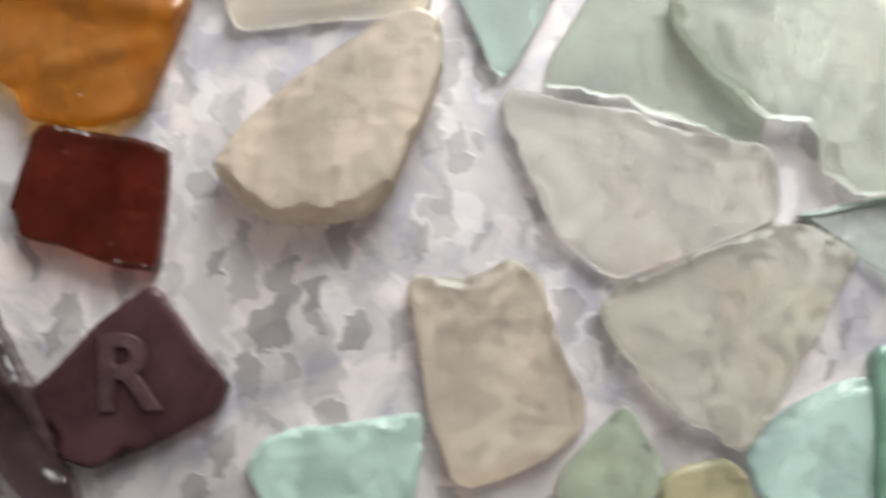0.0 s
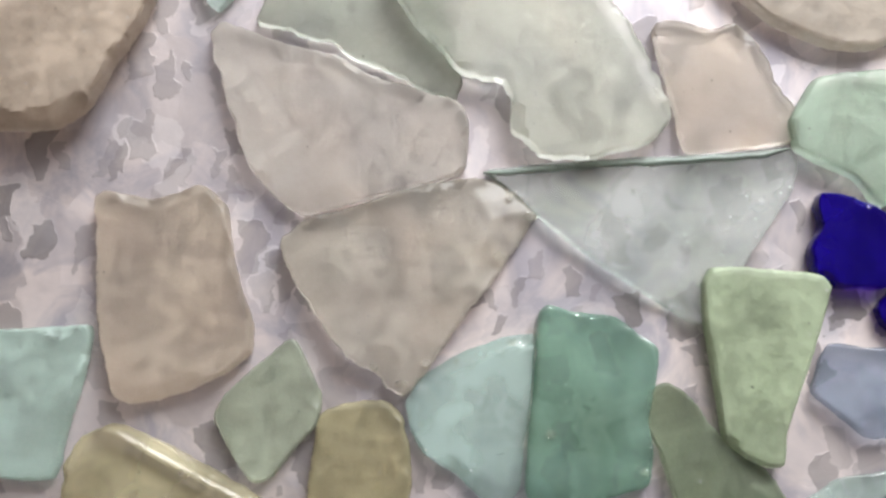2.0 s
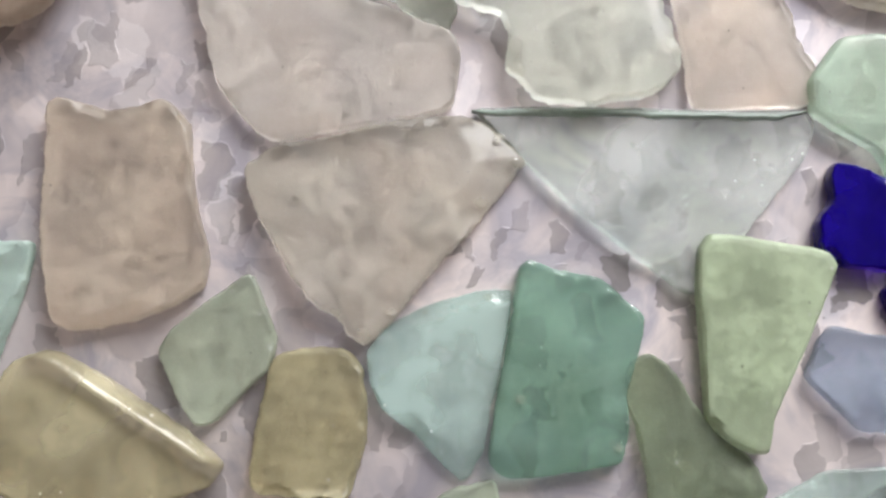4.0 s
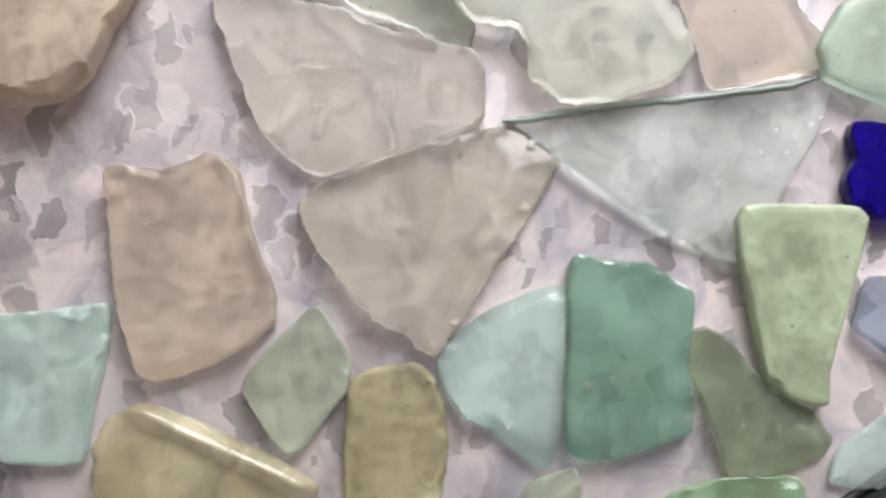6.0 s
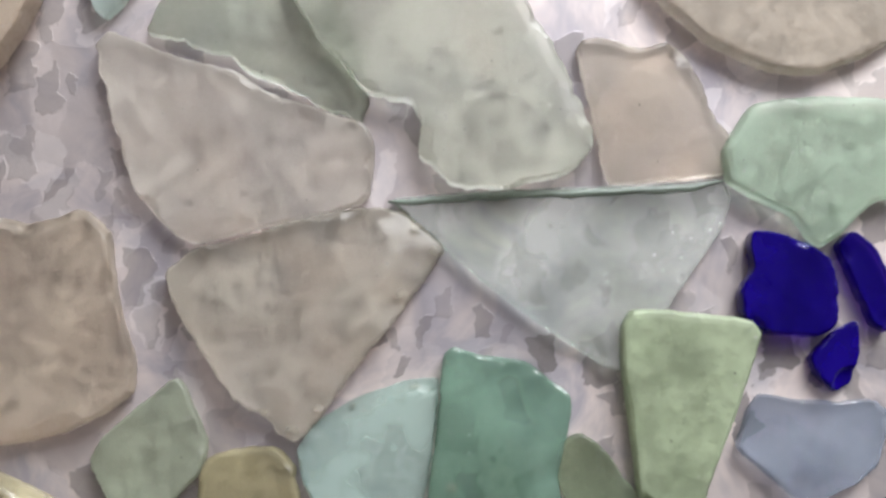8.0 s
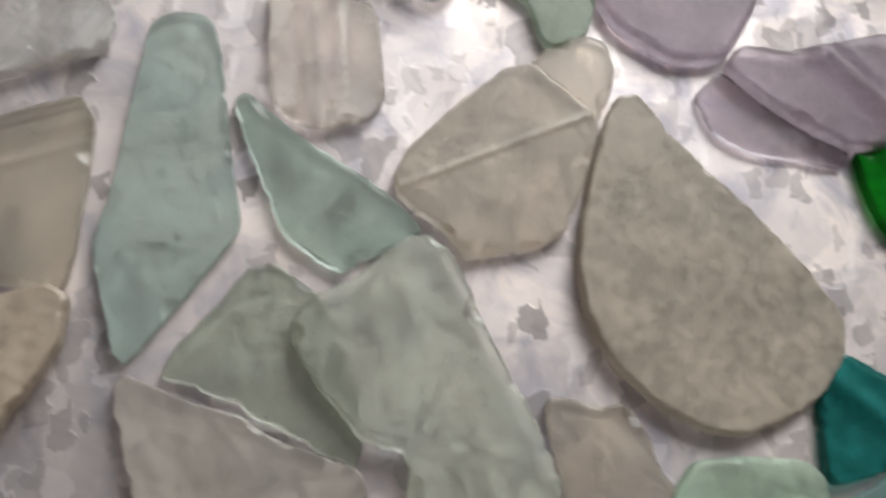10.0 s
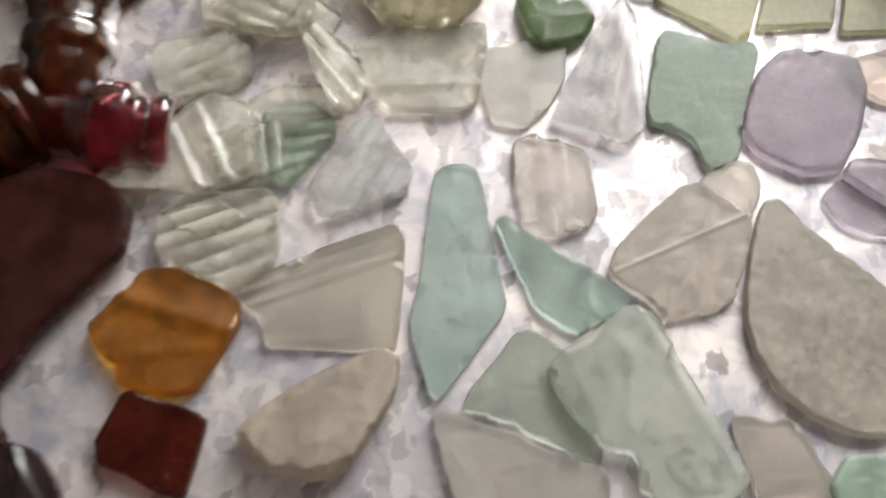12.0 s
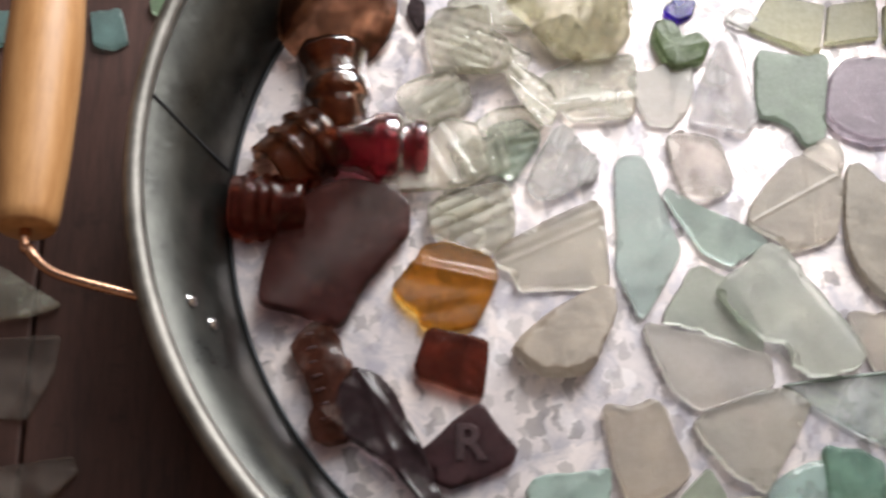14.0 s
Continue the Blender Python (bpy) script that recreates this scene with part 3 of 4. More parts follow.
shard("olive bottle shard with a shiny ridge", "olive", 6, 0, [(22.9, -167.0), (26.3, -160.7), (32.8, -158.0), (43.4, -162.6), (58.1, -170.7), (65.9, -176.4), (63.1, -180.5), (58.7, -182.4), (49.9, -189.4), (25.5, -185.1), (23.1, -177.6)], ridges=[(-28, 9, 2, 2.2)], curve=(-28, 3), bevel=2)
shard("small diamond-shaped sage frosted shard", "sage", 4, 0, [(50.9, -157.4), (52.8, -153.2), (59.6, -147.1), (66.6, -141.4), (68.9, -145.6), (72.7, -153.4), (71.4, -159.3), (66.2, -164.8), (62.2, -169.9), (58.9, -170.3), (55.4, -165.7)])
shard("khaki shard with a curved ridge", "khaki", 5, 0, [(71.9, -156.6), (76.6, -154.7), (84.8, -154), (88.4, -157.1), (90, -165.3), (90.3, -170.6), (87.8, -182.1), (69.7, -181.5), (69.7, -170.4)], ridges=[(4, -13, 1.2, 1.2)], bevel=1.4)
shard("small pale green frosted shard", "sage", 3, 0, [(100.6, -182.6), (106.2, -178.0), (113.9, -175.7), (115.1, -178.9), (114.5, -186.4), (100.4, -186.9)])
shard("leaf-green frosted shard lying in the zinc tray", "leafgreen", 4, 0, [(125.2, -186.7), (133.0, -181.7), (142.8, -179.5), (156.9, -180.5), (157.8, -184.0), (156.4, -189.2), (141.0, -193.9)])
shard("pale aqua-grey translucent shard lying in the zinc tray", "aquagrey", 3, 0, [(162.0, -182.2), (164.0, -176.3), (174.2, -169.8), (186.3, -168.1), (188.9, -179.1), (179.8, -185.1), (165.7, -183.6)])
shard("clear blue-grey shard with a chipped edge", "bluegrey", 4, 0, [(169.3, -152.6), (172.1, -145.4), (173.7, -143.2), (182.4, -144.4), (194.6, -143.9), (197.8, -146.4), (195.4, -155.6), (191.2, -159.7), (183.9, -162.7), (179.8, -162.2), (170.8, -154.6)])
shard("deep cobalt-blue shard with notched side", "cobalt", 6, 0, [(171.7, -115.3), (172.8, -112.8), (177.8, -113.7), (182.9, -115.3), (187, -118.4), (188.4, -123.7), (187.9, -130.9), (184.5, -132.8), (175.2, -132.5), (170.6, -130.4), (169.7, -124.7), (172.4, -120.5)])
shard("tiny cobalt-blue glass pebble lying in the zinc tray", "cobalt", 4, 0, [(182.8, -136.6), (186.9, -131.9), (192.2, -129.1), (192.4, -135), (190.8, -141.2), (187.6, -143), (184.1, -140.2)])
shard("narrow cobalt-blue shard lying in the zinc tray", "cobalt", 5, 0, [(188.2, -115.4), (191.4, -112.7), (195.2, -115.4), (199.3, -123.7), (197.9, -132.0), (194.4, -130.5), (190.1, -120.6)])
shard("rounded mint-green frosted shard lying in the zinc tray", "mintgreen", 5, 1, [(169, -94.7), (172.4, -89.1), (184.1, -87.4), (198.5, -87.7), (203, -91), (204.1, -98.3), (202.5, -105.6), (195.3, -107.5), (188, -114.5), (184.8, -116.6), (182.8, -114.8), (179.8, -110.3), (172.6, -107.2), (167.5, -104), (166.5, -98.5)], bevel=2.2, rough=.5)
shard("pale beige notched frosted shard", "palebeige", 4, 0, [(139.8, -78.7), (141.1, -76.7), (144.8, -76.6), (148.1, -77.6), (151.8, -78.6), (157.2, -77.1), (160.9, -79.8), (163.9, -85.8), (166.4, -92.3), (169, -95.5), (169.6, -101.5), (166.7, -102.9), (159.3, -103.5), (151.9, -104.6), (146.1, -104.9), (144.4, -100.5), (143.6, -94), (141.5, -86.4)], facets=[(12, 14, 4, 1.2)])
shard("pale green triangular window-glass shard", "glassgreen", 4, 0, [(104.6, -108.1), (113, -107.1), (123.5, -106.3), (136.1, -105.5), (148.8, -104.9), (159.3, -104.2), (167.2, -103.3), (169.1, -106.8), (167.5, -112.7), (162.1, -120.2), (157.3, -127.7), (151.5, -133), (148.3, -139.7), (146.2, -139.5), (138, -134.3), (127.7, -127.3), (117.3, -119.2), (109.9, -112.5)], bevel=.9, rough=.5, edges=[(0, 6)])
shard("frosted warm grey four-sided shard", "grey", 5, 0, [(48.8, -79.1), (51.1, -76.8), (56, -78.5), (63.6, -81.6), (71.2, -83.3), (75.4, -84), (80.9, -88), (89.5, -90.8), (100.6, -94.3), (102.1, -98.3), (101.4, -107.5), (99.4, -109.3), (92.1, -111.4), (84.8, -113.2), (76.5, -115.2), (68.8, -117.5), (65.1, -115.8), (60.8, -111.6), (56.9, -106.9), (55, -101.6), (51.9, -92), (49.3, -83.3)], facets=[(14, 16, 4, 1.2)])
shard("thin sage-green shard with ragged edge", "sagegreen", 3, 0, [(57.7, -77), (60.1, -70.7), (67.3, -61.8), (73.6, -52.7), (79.3, -50.2), (84.4, -53.8), (89.3, -56.6), (94.8, -68.7), (99.9, -83), (100.5, -90), (99.3, -94), (92.7, -91.5), (84.3, -86.6), (77.8, -84.6), (74.1, -81), (70.1, -80.6), (64.2, -78.2)], rough=1.6)
shard("large pale sage-green frosted shard", "sagepale", 6, 1.5, [(83.9, -64.6), (87.1, -58.8), (97.5, -53.1), (106.8, -44.2), (112.9, -42.1), (118, -46.6), (123.3, -56.5), (127.1, -65.1), (133.5, -75.8), (139.7, -87.6), (142.8, -95.7), (143, -97.8), (138.7, -103.1), (127.3, -106.3), (116.9, -106.1), (113.5, -102.8), (110.2, -100.3), (110.8, -93.5), (108.7, -90.3), (99.9, -88.4), (96.1, -83), (91.2, -78.6), (88, -73.4), (84.4, -68.2)], rough=1.5)
shard("small kite-shaped seafoam frosted shard", "seafoam", 4, 0, [(67.8, -13.6), (70.5, -11.3), (75.5, -15.1), (83.4, -21.2), (95, -27.6), (104.1, -33.6), (112.2, -41.2), (107.1, -44.6), (99.8, -48.4), (93.9, -51.9), (88.9, -49.8), (81.3, -44.6), (77.1, -35.8), (71.9, -24.3)])
shard("long kite-shaped pale seafoam frosted shard", "seafoampale", 4, 0, [(48.1, 3), (51.3, 6.5), (58.2, 7.2), (62.1, 5.2), (64.4, -3.2), (66.2, -13), (68.7, -27.3), (72, -42.7), (70.6, -46.3), (64.9, -54.6), (59.6, -62.8), (53.1, -71.5), (50.3, -74.5), (47.7, -72.5), (45.9, -65.6), (42, -54.3), (41.1, -49.2), (43.9, -34.8), (45.3, -20.6), (46.7, -7.5)])
shard("five-sided beige frosted shard with a scratch line", "beigegrey", 5, 0, [(104.5, -29.1), (107.4, -22), (118.6, -9.7), (130.4, 0.8), (135.8, 2), (144, -3.6), (153, -11.4), (150.6, -21.6), (146.6, -33), (144.6, -38.6), (138.7, -43.1), (127.2, -45.9), (121.5, -47), (116.9, -40.8), (109.2, -36), (105.3, -33)], ridges=[(26, 3, .7, .35), (85, -5, 1.4, .12)])
shard("small clear beige shard lying in the zinc tray", "palebeige", 4, 0, [(135.9, 2.4), (140, 6.6), (148.3, 11.5), (154.6, 10), (156.8, 3.1), (155.8, -3.6), (152.9, -10.8)])
shard("large oval taupe bottle-bottom shard", "taupe", 6, 0, [(156.8, -4.3), (161.7, -2.9), (168.5, -11.6), (177.9, -20.8), (187.3, -28.5), (196.5, -37.6), (205.6, -48), (210.9, -55.8), (209.6, -65.2), (204.5, -72.6), (196.7, -78.7), (184.5, -83.3), (175.4, -82.4), (165.3, -77.7), (155.2, -69.4), (148.9, -58.3), (147, -48), (147.7, -35.9), (150.5, -23.2), (153.6, -11.6)], rings=(5, -4, 4.5, .02), bevel=1.3, chips=0.2)
shard("dark teal faceted shard lying in the zinc tray", "teal", 5, 0, [(202.8, -75.9), (209.3, -62.5), (228.3, -72.0), (232.0, -79.6), (226.0, -83.7), (217.2, -90.4), (206.2, -93.3), (203.8, -90.9)], ridges=[(-35, 2, 3, 1.6)])
shard("dusty teal shard lying in the zinc tray", "tealpale", 4, 0, [(207.3, -96.9), (217.1, -91.6), (227.0, -85.0), (236.8, -87.1), (229.3, -104.8), (209.2, -105.3)])
shard("bright bottle-green shard lying in the zinc tray", "bottlegreen", 5, 0, [(216.9, -13.0), (227.8, -6.0), (235.4, -3.0), (246.4, -2.7), (243.8, -38.4), (231.8, -37.8), (223.9, -32.7), (219.5, -24.5)])
shard("mauve frosted square shard lying in the zinc tray", "mauve", 6, 0, [(153.4, 29.9), (159.6, 46.1), (168.8, 55.3), (182, 56.2), (195.7, 52.9), (197.9, 40.3), (193.2, 22.6), (184.4, 7.2), (170.5, 6.1), (156.8, 13.5), (152, 21.2)], bevel=2.6, rough=.5)
shard("mauve shard with a rounded ridge", "mauve", 6, 1, [(183.6, 5.7), (188.2, 12.3), (199.1, 11.2), (211.2, 14.8), (226.7, 19.7), (240.0, 14.8), (240.1, 0.8), (234.6, -5.1), (223.8, -12.4), (214.9, -13.2), (205.1, -8.9), (193.9, -2.5)], ridges=[(-40, 3, 4, 1.8)], bevel=2.5)
shard("clear lilac-grey shard lying in the zinc tray", "lilac", 3, 0, [(176.9, -1.5), (183.6, 6.0), (194.8, -2.0), (206.1, -8.4), (216.0, -12.7), (214.2, -17.3), (202.6, -16.1), (191.2, -15.6), (181.4, -11.4)])
shard("jade-green square frosted shard with a tail", "jade", 4, 0, [(125.5, 59.3), (128.7, 63), (138.5, 60.6), (149.8, 57.8), (159.8, 59.3), (161.3, 54.6), (157.4, 41), (153.7, 26.1), (150.2, 11.4), (142.1, 6.7), (138.4, 9.4), (135.8, 18), (129.8, 22.1), (121.3, 24.6), (120.3, 31.5), (123, 46.6)])
shard("clear iridescent triangular shard lying in the zinc tray", "iris", 4, 0, [(113.4, 75.5), (117.9, 65), (119.1, 43.7), (119.3, 21.8), (112.5, 15.5), (100.6, 19.8), (86.9, 24.1), (92.8, 40.7), (102.4, 58.8)], ridges=[(78, 3, 2, 1), (78, -4, 2, .8)], tilt=(.06, .04))
shard("rounded smoky grey shard lying in the zinc tray", "grey", 4, 0, [(61, 52.5), (72.7, 54.1), (85.7, 60.2), (93.6, 58.7), (92.5, 41), (86.6, 29.6), (78, 21.5), (67, 23.5), (63.5, 35.6)])
shard("clear rectangular ridged shard lying in the zinc tray", "clearpink", 5, 0, [(73.8, 16), (79.6, 18.8), (88.9, 16.5), (99.3, 13), (100.4, 3.6), (102, -9.7), (99.3, -15), (88.9, -18.5), (83, -18.3), (77, -14.6), (74.5, -1.2)], ridges=[(95, 4, 1.5, 1.5), (95, -3, 2, .8)])
shard("glossy fern-green heart-shaped pebble lying in the zinc tray", "fern", 7, 0, [(75.3, 73.5), (79.0, 82.8), (87.1, 81.5), (91.4, 71.3), (99.8, 73.4), (104.3, 65.9), (99.0, 56.3), (83.7, 51.9), (79.1, 58.5)], bevel=2.6, rough=.5, crumple=(60, 1.2))
shard("thick clear bottle-wall shard lying in the zinc tray", "clear", 6, 0, [(18.0, 52.0), (34.5, 60.1), (64.9, 63.0), (65.7, 54.9), (61.8, 30.3), (57.3, 27.0), (30.6, 27.0), (25.7, 34.9)], ridges=[(4, -9, 2, 1)])
shard("clear yellowish ribbed shard lying in the zinc tray", "clearyellow", 7, 2, [(4.0, 92.8), (30.8, 95.4), (65.0, 94.2), (64.1, 70.6), (55.1, 60.3), (34.4, 60.1), (20.7, 72.0), (13.9, 81.6)], ribs=(70, 7, 1.80), tilt=(0, .12))
shard("clear ribbed shard lying in the zinc tray", "clear", 6, 1, [(-35.8, 83.3), (-28.3, 93.9), (-3.4, 93.1), (-3.9, 78.5), (4.6, 69.3), (5.5, 58.8), (-2.0, 51.9), (-16.3, 53.4), (-33.2, 56.5), (-35.2, 67.0)], ribs=(-30, 6, 1.80), tilt=(.08, -.1))
shard("clear ribbed oblong shard lying in the zinc tray", "clear", 6, 0, [(-52.4, 42.2), (-48.4, 48.6), (-36.3, 53.7), (-25.2, 55.8), (-16.7, 49.1), (-14.7, 39.7), (-21.8, 31.5), (-36.8, 26.9), (-44.8, 27.4)], ribs=(35, 7, 1.50), tilt=(-.1, .05))
shard("clear ribbed narrow shard lying in the zinc tray", "clear", 6, 2, [(0.9, 51.8), (5.5, 58.8), (22.0, 44.4), (25.4, 32.4), (20.7, 22.7), (13.7, 23.0), (4.7, 41.5)], ribs=(-52, 6, 1.80), tilt=(-.1, -.1))
shard("clear green ridged shard lying in the zinc tray", "cleargreen", 6, 1, [(-11.4, 5.6), (-11.4, 17.4), (-9, 25), (7.1, 27.8), (14.4, 20.6), (14.6, 15.4), (7.9, 6.3), (-0, -4), (-5.6, -1.6)], ribs=(8, 6, 1.65))
shard("clear curved bottle shard lying in the zinc tray", "clear", 6, 0, [(-61.9, -4.2), (-54.6, 5), (-43, 17.1), (-27.8, 29.7), (-14.6, 25), (-11.1, 12.7), (-10.4, -1), (-16.6, -5.1), (-31.2, -7.9), (-53.5, -8.7), (-60.1, -7.1)], ridges=[(118, 2, 2, 1.5), (118, -8, 2.5, 1.5)], curve=(30, 4))
shard("clear shard with broad ribs", "clear", 7, 1, [(-40.2, -27.7), (-41.2, -16.6), (-30.7, -8.7), (-5.7, -6.2), (-2.3, -9.6), (-0.9, -24.1), (-2.4, -32.2), (-14, -41.7), (-26.1, -37.3), (-38.6, -31.1)], ribs=(24, 6.5, 1.95))
shard("clear shell-ribbed shard lying in the zinc tray", "clearblue", 5, 0, [(6.2, -3.6), (12, 9), (21.6, 22.8), (27.7, 24.4), (33.1, 15.5), (41.2, 3.8), (39, -4.3), (28.8, -8.7), (17.3, -13.7), (9.8, -13.3), (7.2, -9.8)], ribs=(62, 5, 1.8))
shard("clear beige shard with straight ribs", "clearbeige", 5, 0, [(-13.5, -42.8), (-9.3, -36.9), (4.2, -29.3), (18.2, -23), (35.3, -16.2), (39, -21.1), (38.9, -35.2), (38.4, -48.8), (37.1, -59.6), (27.3, -59.5), (11.9, -58.9), (-2.8, -59), (-5.3, -51), (-7, -48.4), (-10.8, -46.5)], ridges=[(22, 10, 2, 1.2), (22, 15, 2, 1.4), (22, 5, 1.2, .5)], bevel=0.8, facets=[(9, 11, 2, 2)])
shard("thick tan frosted beak-shaped shard", "tan", 9, 0, [(-9.7, -86.7), (-3.3, -79.4), (7.1, -71.4), (22.7, -63.3), (33.9, -59.1), (38.8, -61.1), (38.4, -70.8), (35.3, -78.5), (29.8, -87.6), (25.6, -96.2), (19.5, -100.4), (12.2, -100.7), (3.3, -100.2), (-4, -95.6), (-8.6, -88.3)], tilt=(0, -.08), bevel=1.6, rough=1.1, facets=[(9, 14, 3, 3), (0, 2, 4, 2)])
shard("glossy amber shard with a raised ridge", "amber", 7, 0, [(-59.2, -54), (-50, -44.1), (-43.3, -34.1), (-31.8, -33.1), (-20.3, -38), (-12.3, -43.1), (-10.9, -51.9), (-16, -61.6), (-22.8, -74), (-33.8, -75.8), (-47.2, -72.6), (-48.4, -66.7), (-54, -62.5)], ridges=[(-17, 5, 3.5, 2.5), (8, -8, 2, .8)], bevel=2)
shard("dark rust-brown square shard lying in the zinc tray", "rust", 7, 0, [(-51.2, -90.7), (-48.1, -82.7), (-44.3, -73.4), (-37.2, -75.3), (-29.4, -77.7), (-25, -78.7), (-17.9, -81.8), (-19.6, -92.2), (-22.5, -106.6), (-31.5, -104.3), (-42.3, -98.8), (-49.7, -96.9)], ribs=(62, 2.6, .6), bevel=2, rough=.6)
shard("dark brown embossed shard lying in the zinc tray", "plumbrown", 6, 0, [(-50.1, -126.8), (-45.5, -123.4), (-35.8, -114.9), (-24.8, -108.4), (-22.3, -110.1), (-16.9, -119.7), (-10, -129.9), (-13.2, -135.1), (-26.6, -140.4), (-39.3, -143.7), (-44.7, -141.3), (-47.6, -135.5)], bevel=2.2)
shard("large dark brown frosted shard", "brown", 8, 0, [(-116.1, -58.6), (-115.1, -46.4), (-110.9, -28.9), (-103.8, -16), (-90.7, -4.1), (-76.8, -0.1), (-57.8, -5), (-48.2, -14.9), (-48.7, -29.2), (-56.9, -39.3), (-69.9, -54.1), (-79.2, -70.9), (-84.6, -72.5), (-100.4, -65.2), (-113.9, -61.5)], curve=(40, 4), bevel=2.4)
shard("long dark brown embossed bottle shard", "rustdark", 6, 0, [(-103.4, -80.1), (-98.9, -73.8), (-93.7, -68.5), (-84.8, -70.4), (-81.1, -77.5), (-80.2, -83.4), (-76.3, -88), (-76.9, -95.9), (-80.8, -104.8), (-82.3, -115.8), (-78.8, -122.3), (-88.1, -123.9), (-94.6, -119.9), (-96.1, -113.4), (-93.7, -108), (-94.9, -100.2), (-98.8, -90)], crumple=(80, 1.2), curve=(-75, 2), bevel=2)
shard("near-black long curved shard lying in the zinc tray", "black", 8, 0, [(-85.6, -110.6), (-84.1, -100.7), (-77.1, -89.9), (-66.2, -93), (-59.4, -102.1), (-53.7, -116.4), (-48.1, -129.4), (-44.8, -140.9), (-41.5, -150.2), (-48.7, -152.1), (-56.1, -141.7), (-66.8, -131.2), (-75.5, -123.7), (-84.2, -117.1)], crumple=(40, 1.6), ridges=[(-57, 6, 1.6, .6), (-72, -1, 1.8, .6)], bevel=1.4)
shard("olive-yellow frosted shard lying in the zinc tray", "olivegreen", 4, 0, [(124.9, 76.0), (139.0, 96.0), (166.9, 88.2), (157.2, 56.6), (137.5, 68.8)])
shard("olive-yellow rounded shard lying in the zinc tray", "olivegreen", 4, 0, [(161.4, 64.7), (168.3, 88.1), (193.8, 90.8), (189.7, 67.1)])
shard("olive-yellow small shard lying in the zinc tray", "olivegreen", 4, 0, [(191.2, 63.7), (196.5, 87.2), (224.4, 89.7), (221.8, 66.0)])
shard("pale peach clear shard lying in the zinc tray", "peach", 4, 0, [(188.6, 50.7), (208.6, 58.2), (218.1, 49.7), (205.2, 34.1), (192.0, 40.9)])
shard("clear ridged shard resting on others", "clear", 5, 3, [(-17.0, 25.5), (-6.9, 33.5), (8.6, 34.8), (17.8, 22.8), (0.7, 16.7), (-6.2, 17.0)], ribs=(6, 5, 0.60))
shard("small clear ribbed shard resting on others", "clear", 4, 4, [(-24.9, 72.8), (-8.5, 78.9), (1.7, 65.3), (-6.7, 54.3), (-21.2, 56.4)], ribs=(-35, 5, 1.20), tilt=(.08, .06))
shard("small clear ribbed shard resting on others", "clear", 4, 3, [(-41.2, 44.3), (-25.3, 50.1), (-20.4, 37.3), (-36.1, 31.7)], ribs=(30, 5, 1.20), tilt=(.08, .06))
shard("small clear ribbed shard resting on others", "clear", 4, 3, [(-15.8, 15.8), (-2.8, 19.9), (-1.0, 0.5), (-11.2, -2.1)], ribs=(100, 5, 1.20), tilt=(.08, .06))
shard("small clear ribbed shard resting on others", "clear", 4, 4, [(-28.7, 10.3), (-15.7, 17.3), (-11.1, 0.8), (-21.4, -4.6)], ribs=(60, 5, 1.20), tilt=(.08, .06))
shard("small clear ribbed shard resting on others", "clear", 4, 4, [(-39.1, -16.0), (-21.6, -11.8), (-10.5, -17.9), (-29.3, -25.7)], ribs=(20, 5, 1.20), tilt=(.08, .06))
shard("small clear ribbed shard resting on others", "clear", 4, 4, [(15.8, 78.1), (35.2, 84.2), (44.8, 67.2), (28.2, 59.5)], ribs=(75, 5, 1.20), tilt=(.08, .06))
shard("small clear ribbed shard resting on others", "clear", 4, 4, [(47.5, 100.9), (67.1, 103.8), (67.9, 83.1), (51.3, 80.3)], ribs=(60, 5, 1.20), tilt=(.08, .06))
shard("small clear ribbed shard resting on others", "clear", 4, 3, [(2.0, 71.9), (14.9, 61.6), (9.0, 48.9), (-1.3, 55.7)], ribs=(-40, 5, 1.20), tilt=(.08, .06))
shard("small dark plum shard lying in the zinc tray", "black", 5, 0, [(-44.3, 95.2), (-40.9, 103.7), (-34.0, 100.0), (-35.0, 86.4), (-38.3, 82.1)])
shard("small cobalt-blue shard lying in the zinc tray", "cobalt", 4, 0, [(84.0, 89.2), (88.9, 96.0), (102.6, 94.5), (98.7, 85.3), (90.1, 82.2)])
shard("small clear shard lying in the zinc tray", "clearblue", 4, 0, [(113.5, 83.1), (121.4, 89.7), (129.7, 86.0), (132.0, 77.4), (122.2, 76.1)])
shard("clear curved shard lying in the zinc tray", "clear", 5, 0, [(-24.4, 98.0), (-7.4, 111.4), (17.5, 107.1), (24.8, 89.5), (10.5, 79.8), (-13.7, 87.4)])
table_shard("thin smoky clear shard lying on the table", "smoke", 3, 0, [(-233.6, -65.9), (-200.9, -65.8), (-202.6, -83.1), (-212.4, -103.4), (-229.9, -100.6)])
table_shard("clear ridged shard lying on the table", "clear", 5, 0, [(-241.7, -36.3), (-230.0, -31.6), (-201.5, -52.2), (-215.5, -56.6), (-236.9, -57.9)])
table_shard("smoky ridged shard lying on the table", "smoke", 5, 0, [(-225.2, -122.7), (-191.6, -119.7), (-188.9, -126.2), (-199.3, -136.3), (-223.7, -136.5)])
table_shard("dusty teal shard lying on the table", "tealpale", 4, 0, [(-258.1, 108.7), (-236.0, 107.5), (-231.4, 87.5), (-255.6, 86.4)])
table_shard("teal curved shard lying on the table", "tealpale", 4, 0, [(-200.1, 105.7), (-184.9, 106.7), (-180.2, 85.9), (-187.6, 81.9), (-197.3, 85.1)])
table_shard("leaf-green shard lying on the table", "leafgreen", 4, 0, [(-171.2, 111.3), (-161.6, 113.6), (-162.5, 100.4), (-170.0, 102.5)])


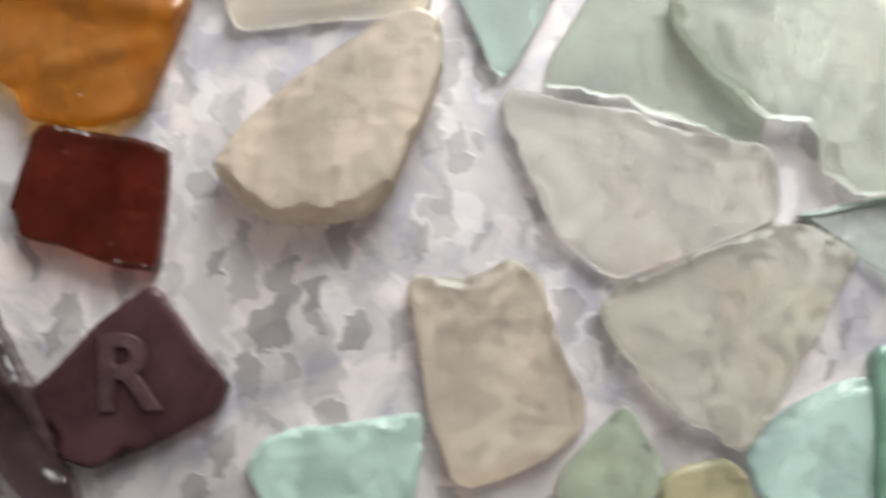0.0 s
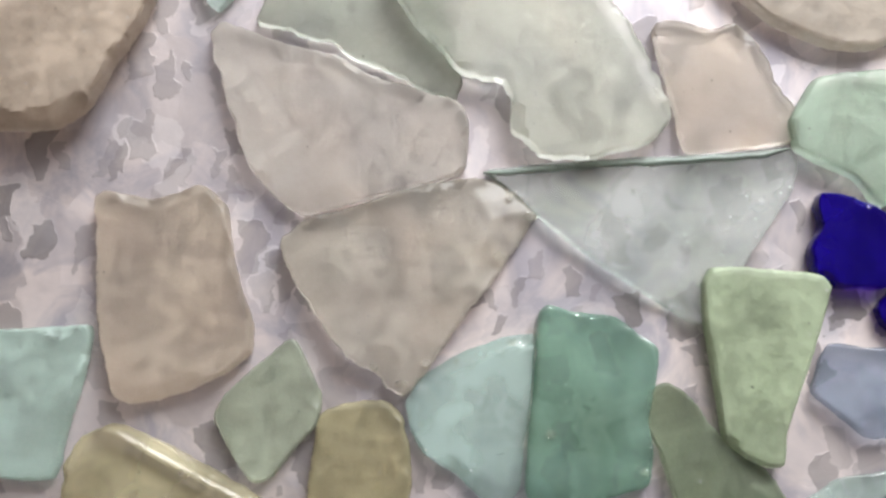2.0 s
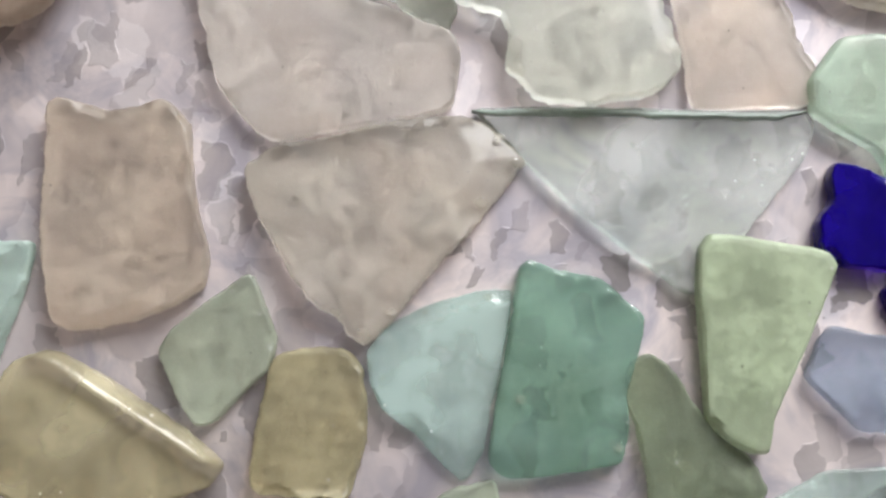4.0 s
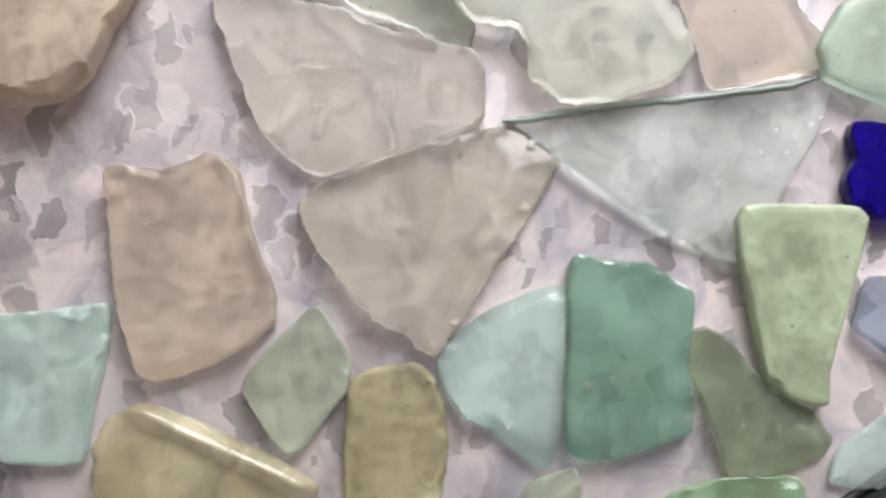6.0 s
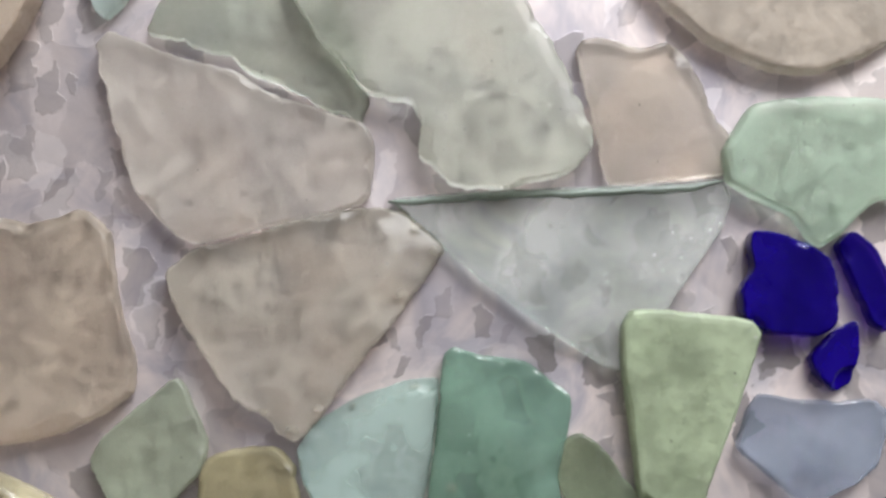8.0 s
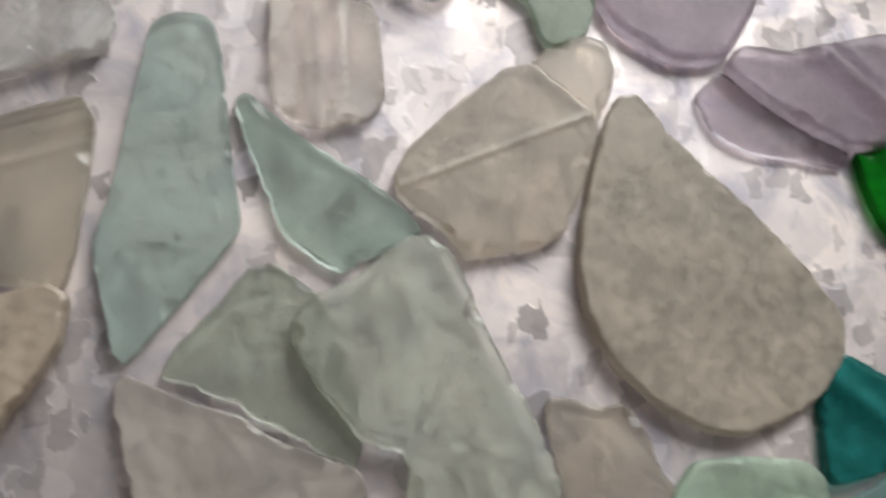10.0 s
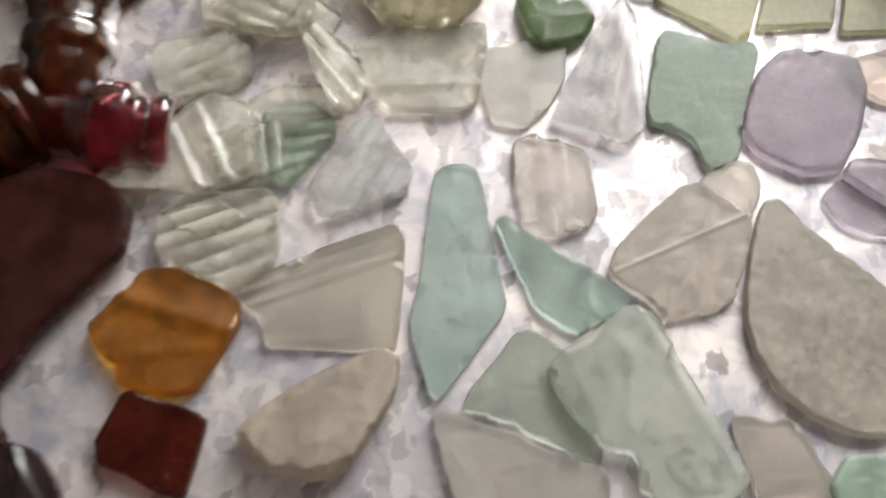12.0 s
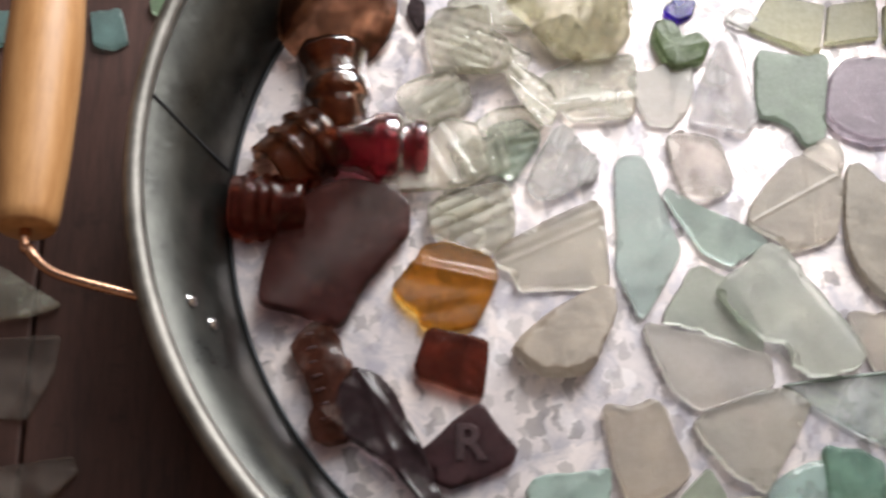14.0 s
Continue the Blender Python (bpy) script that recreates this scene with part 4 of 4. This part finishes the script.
# ---- bottle necks ----
def bottle_neck(label, colour, at, turn, profile, arc, lean=0, roll=0, wall=3.6):
    """A broken bottle neck on its side: profile of (along, radius) in mm, arc in degrees of the ring that is left."""
    SEED[0] += 13
    bm = bmesh.new()
    fine = []
    for (s0, r0), (s1, r1) in zip(profile, profile[1:]):
        fine += [(s0 + (s1 - s0) * k / 4, r0 + (r1 - r0) * k / 4) for k in range(4)]
    fine.append(profile[-1])
    count, grid = 40, []
    for s, r in fine:
        loop = []
        for outer in (True, False):
            span = range(count + 1) if outer else range(count, -1, -1)
            for k in span:
                a = radians(-arc / 2 + arc * k / count)
                rr = (r if outer else r - wall) / 1000
                ragged = noise.noise(Vector((s * 0.2, a * 2, SEED[0]))) * 0.0012
                end = noise.noise(Vector((a * 2.2, SEED[0], 3.0))) * 0.004 * (s / profile[-1][0]) ** 3
                loop.append(bm.verts.new((s / 1000 + end, (rr + ragged * 0.5) * math.sin(a + ragged * 20), rr * math.cos(a + ragged * 20))))
        grid.append(loop)
    skin(bm, grid)
    bm.faces.new(grid[0])
    bm.faces.new(grid[-1])
    turned = pose(0, 0, 0, roll, lean, turn)
    bmesh.ops.transform(bm, matrix=turned, verts=bm.verts)
    low = min(v.co.z for v in bm.verts)
    ob = part("bottle_neck", bm, GLASS[colour])
    ob.location = (at[0] / 1000, at[1] / 1000, 0.0003 - low)
    return tagged(ob, label, "bottle neck", "bottle necks in the tray")


bottle_neck("dark red-brown bottle neck with a collar, lying on its side", "neck", (-38, 13), 176,
            [(0, 12.5), (2, 14), (6, 14.2), (8, 12.8), (11, 13), (14, 16.6), (19, 17.4), (24, 16.8), (28, 14), (34, 11.2), (41, 10.4), (52, 11.6)], 215)
bottle_neck("dark brown screw-threaded bottle neck shard", "neckdark", (-84, 25), 220,
            [(0, 15), (3, 16.4), (8, 16.6), (9, 18.6), (12, 18.8), (13, 16.6), (19, 16.4), (20, 18.2), (22, 18.2), (23, 16.4), (33, 16)], 210)
bottle_neck("red-brown ridged bottle neck shard against the tray wall", "neckbrown", (-128, -10), -6,
            [(0, 14.5), (5, 15), (7, 17), (9, 17), (11, 15), (15, 16.4), (17, 15), (20, 16.2), (22, 15), (33, 15)], 190)
bottle_neck("dark amber bottle neck pointing away, broken end", "neckdark", (-78, 26), 94,
            [(0, 10), (4, 12.4), (10, 14), (15, 14.4), (18, 16.4), (24, 16.6), (27, 15), (34, 15.4), (44, 18)], 190)
bottle_neck("large dark amber bottle shoulder shard", "neckdark", (-81, 65), 86,
            [(0, 16), (6, 22), (14, 28), (24, 31), (36, 32)], 150)

# ---- raised pale chips on worn edges, added to give glints ----
GLINT_CHIPS = {
    "thick frosted grey-olive shard with chipped edges": ((114, -118, 4, 1.8), (110, -113.5, 4, 1.5), (107.5, -126, 4, 1.6), (95, -114.5, 4, 1.2), (83, -148, 4, 1.3), (93, -147, 4, 1.3), (71, -136, 4, 1.0), (88, -151, 4, 1.6)),
    "large pale sage-green frosted shard": ((124, -87, 5.6, 2.0), (98, -58, 5.7, 1.4)),
    "pale aqua frosted shard beside the green one": ((110, -143, 2.8, 1.3), (99, -146.5, 2.8, 1.1), (92, -159, 2.8, 1.2)),
    "translucent sea-green rectangular shard with worn edges": ((117, -138.5, 3.8, 1.8), (117, -161, 4, 1.3), (135, -168, 4, 1.4)),
    "five-sided beige frosted shard with a scratch line": ((119, -39, 3.5, 1.5), (122.5, -41.5, 3.5, 1.1)),
    "frosted warm grey four-sided shard": ((54, -95, 3.5, 0.9), (51.8, -86, 3.5, 0.9), (97, -108.5, 3.5, 1.0)),
}
for label, spots in GLINT_CHIPS.items():
    host = SHARDS[label]
    for px, py, pz, size in spots:
        bm = bmesh.new()
        bmesh.ops.create_icosphere(bm, subdivisions=2, radius=size / 1700)
        bmesh.ops.rotate(bm, matrix=Matrix.Rotation(random.uniform(0, 6), 3, "Z"), verts=bm.verts)
        for v in bm.verts:
            v.co *= 0.55 + 0.75 * abs(noise.noise(v.co * 900 + Vector((px, py, 0))))  * 2
            v.co.x *= 1.25
            v.co.z *= 0.16
        chip = part("chip", bm, GLASS["chip"], host, "raised pale chip added for a glint", smooth=False)
        chip.location = (px / 1000 - host.location.x, py / 1000 - host.location.y, pz / 1000 + 0.0001 - host.location.z)

# ---- raised lettering on two brown shards ----
host = SHARDS["dark brown embossed shard lying in the zinc tray"]
text = bpy.data.curves.new("letter", "FONT")
text.body, text.size, text.extrude, text.bevel_depth, text.align_x, text.align_y = "R", 0.021, 0.0004, 0.0002, "CENTER", "CENTER"
text.offset = 0.0003
carrier = bpy.data.objects.new("letter", text)
me = bpy.data.meshes.new_from_object(carrier)
me.materials.clear()
me.materials.append(GLASS["plumletter"])
letter = tagged(new("raised_letter", me), "raised letter R")
letter.parent = host
letter.location, letter.rotation_euler = (0, 0.0015, 0.00435), (0, 0, radians(-4))
bpy.data.objects.remove(carrier)
host = SHARDS["long dark brown embossed bottle shard"]
for k in range(7):
    a = 0.021 - k * 0.0062
    bm = box(-0.0022, 0.0022, -0.0006, 0.0006, -0.0005, 0.0005, 0.0004)
    bar = part("embossed_bar", bm, GLASS["plumletter"], host)
    bar.location, bar.rotation_euler = (-0.006 + 0.0018 * k * 0.6, a, 0.0067), (0, 0, radians(12))
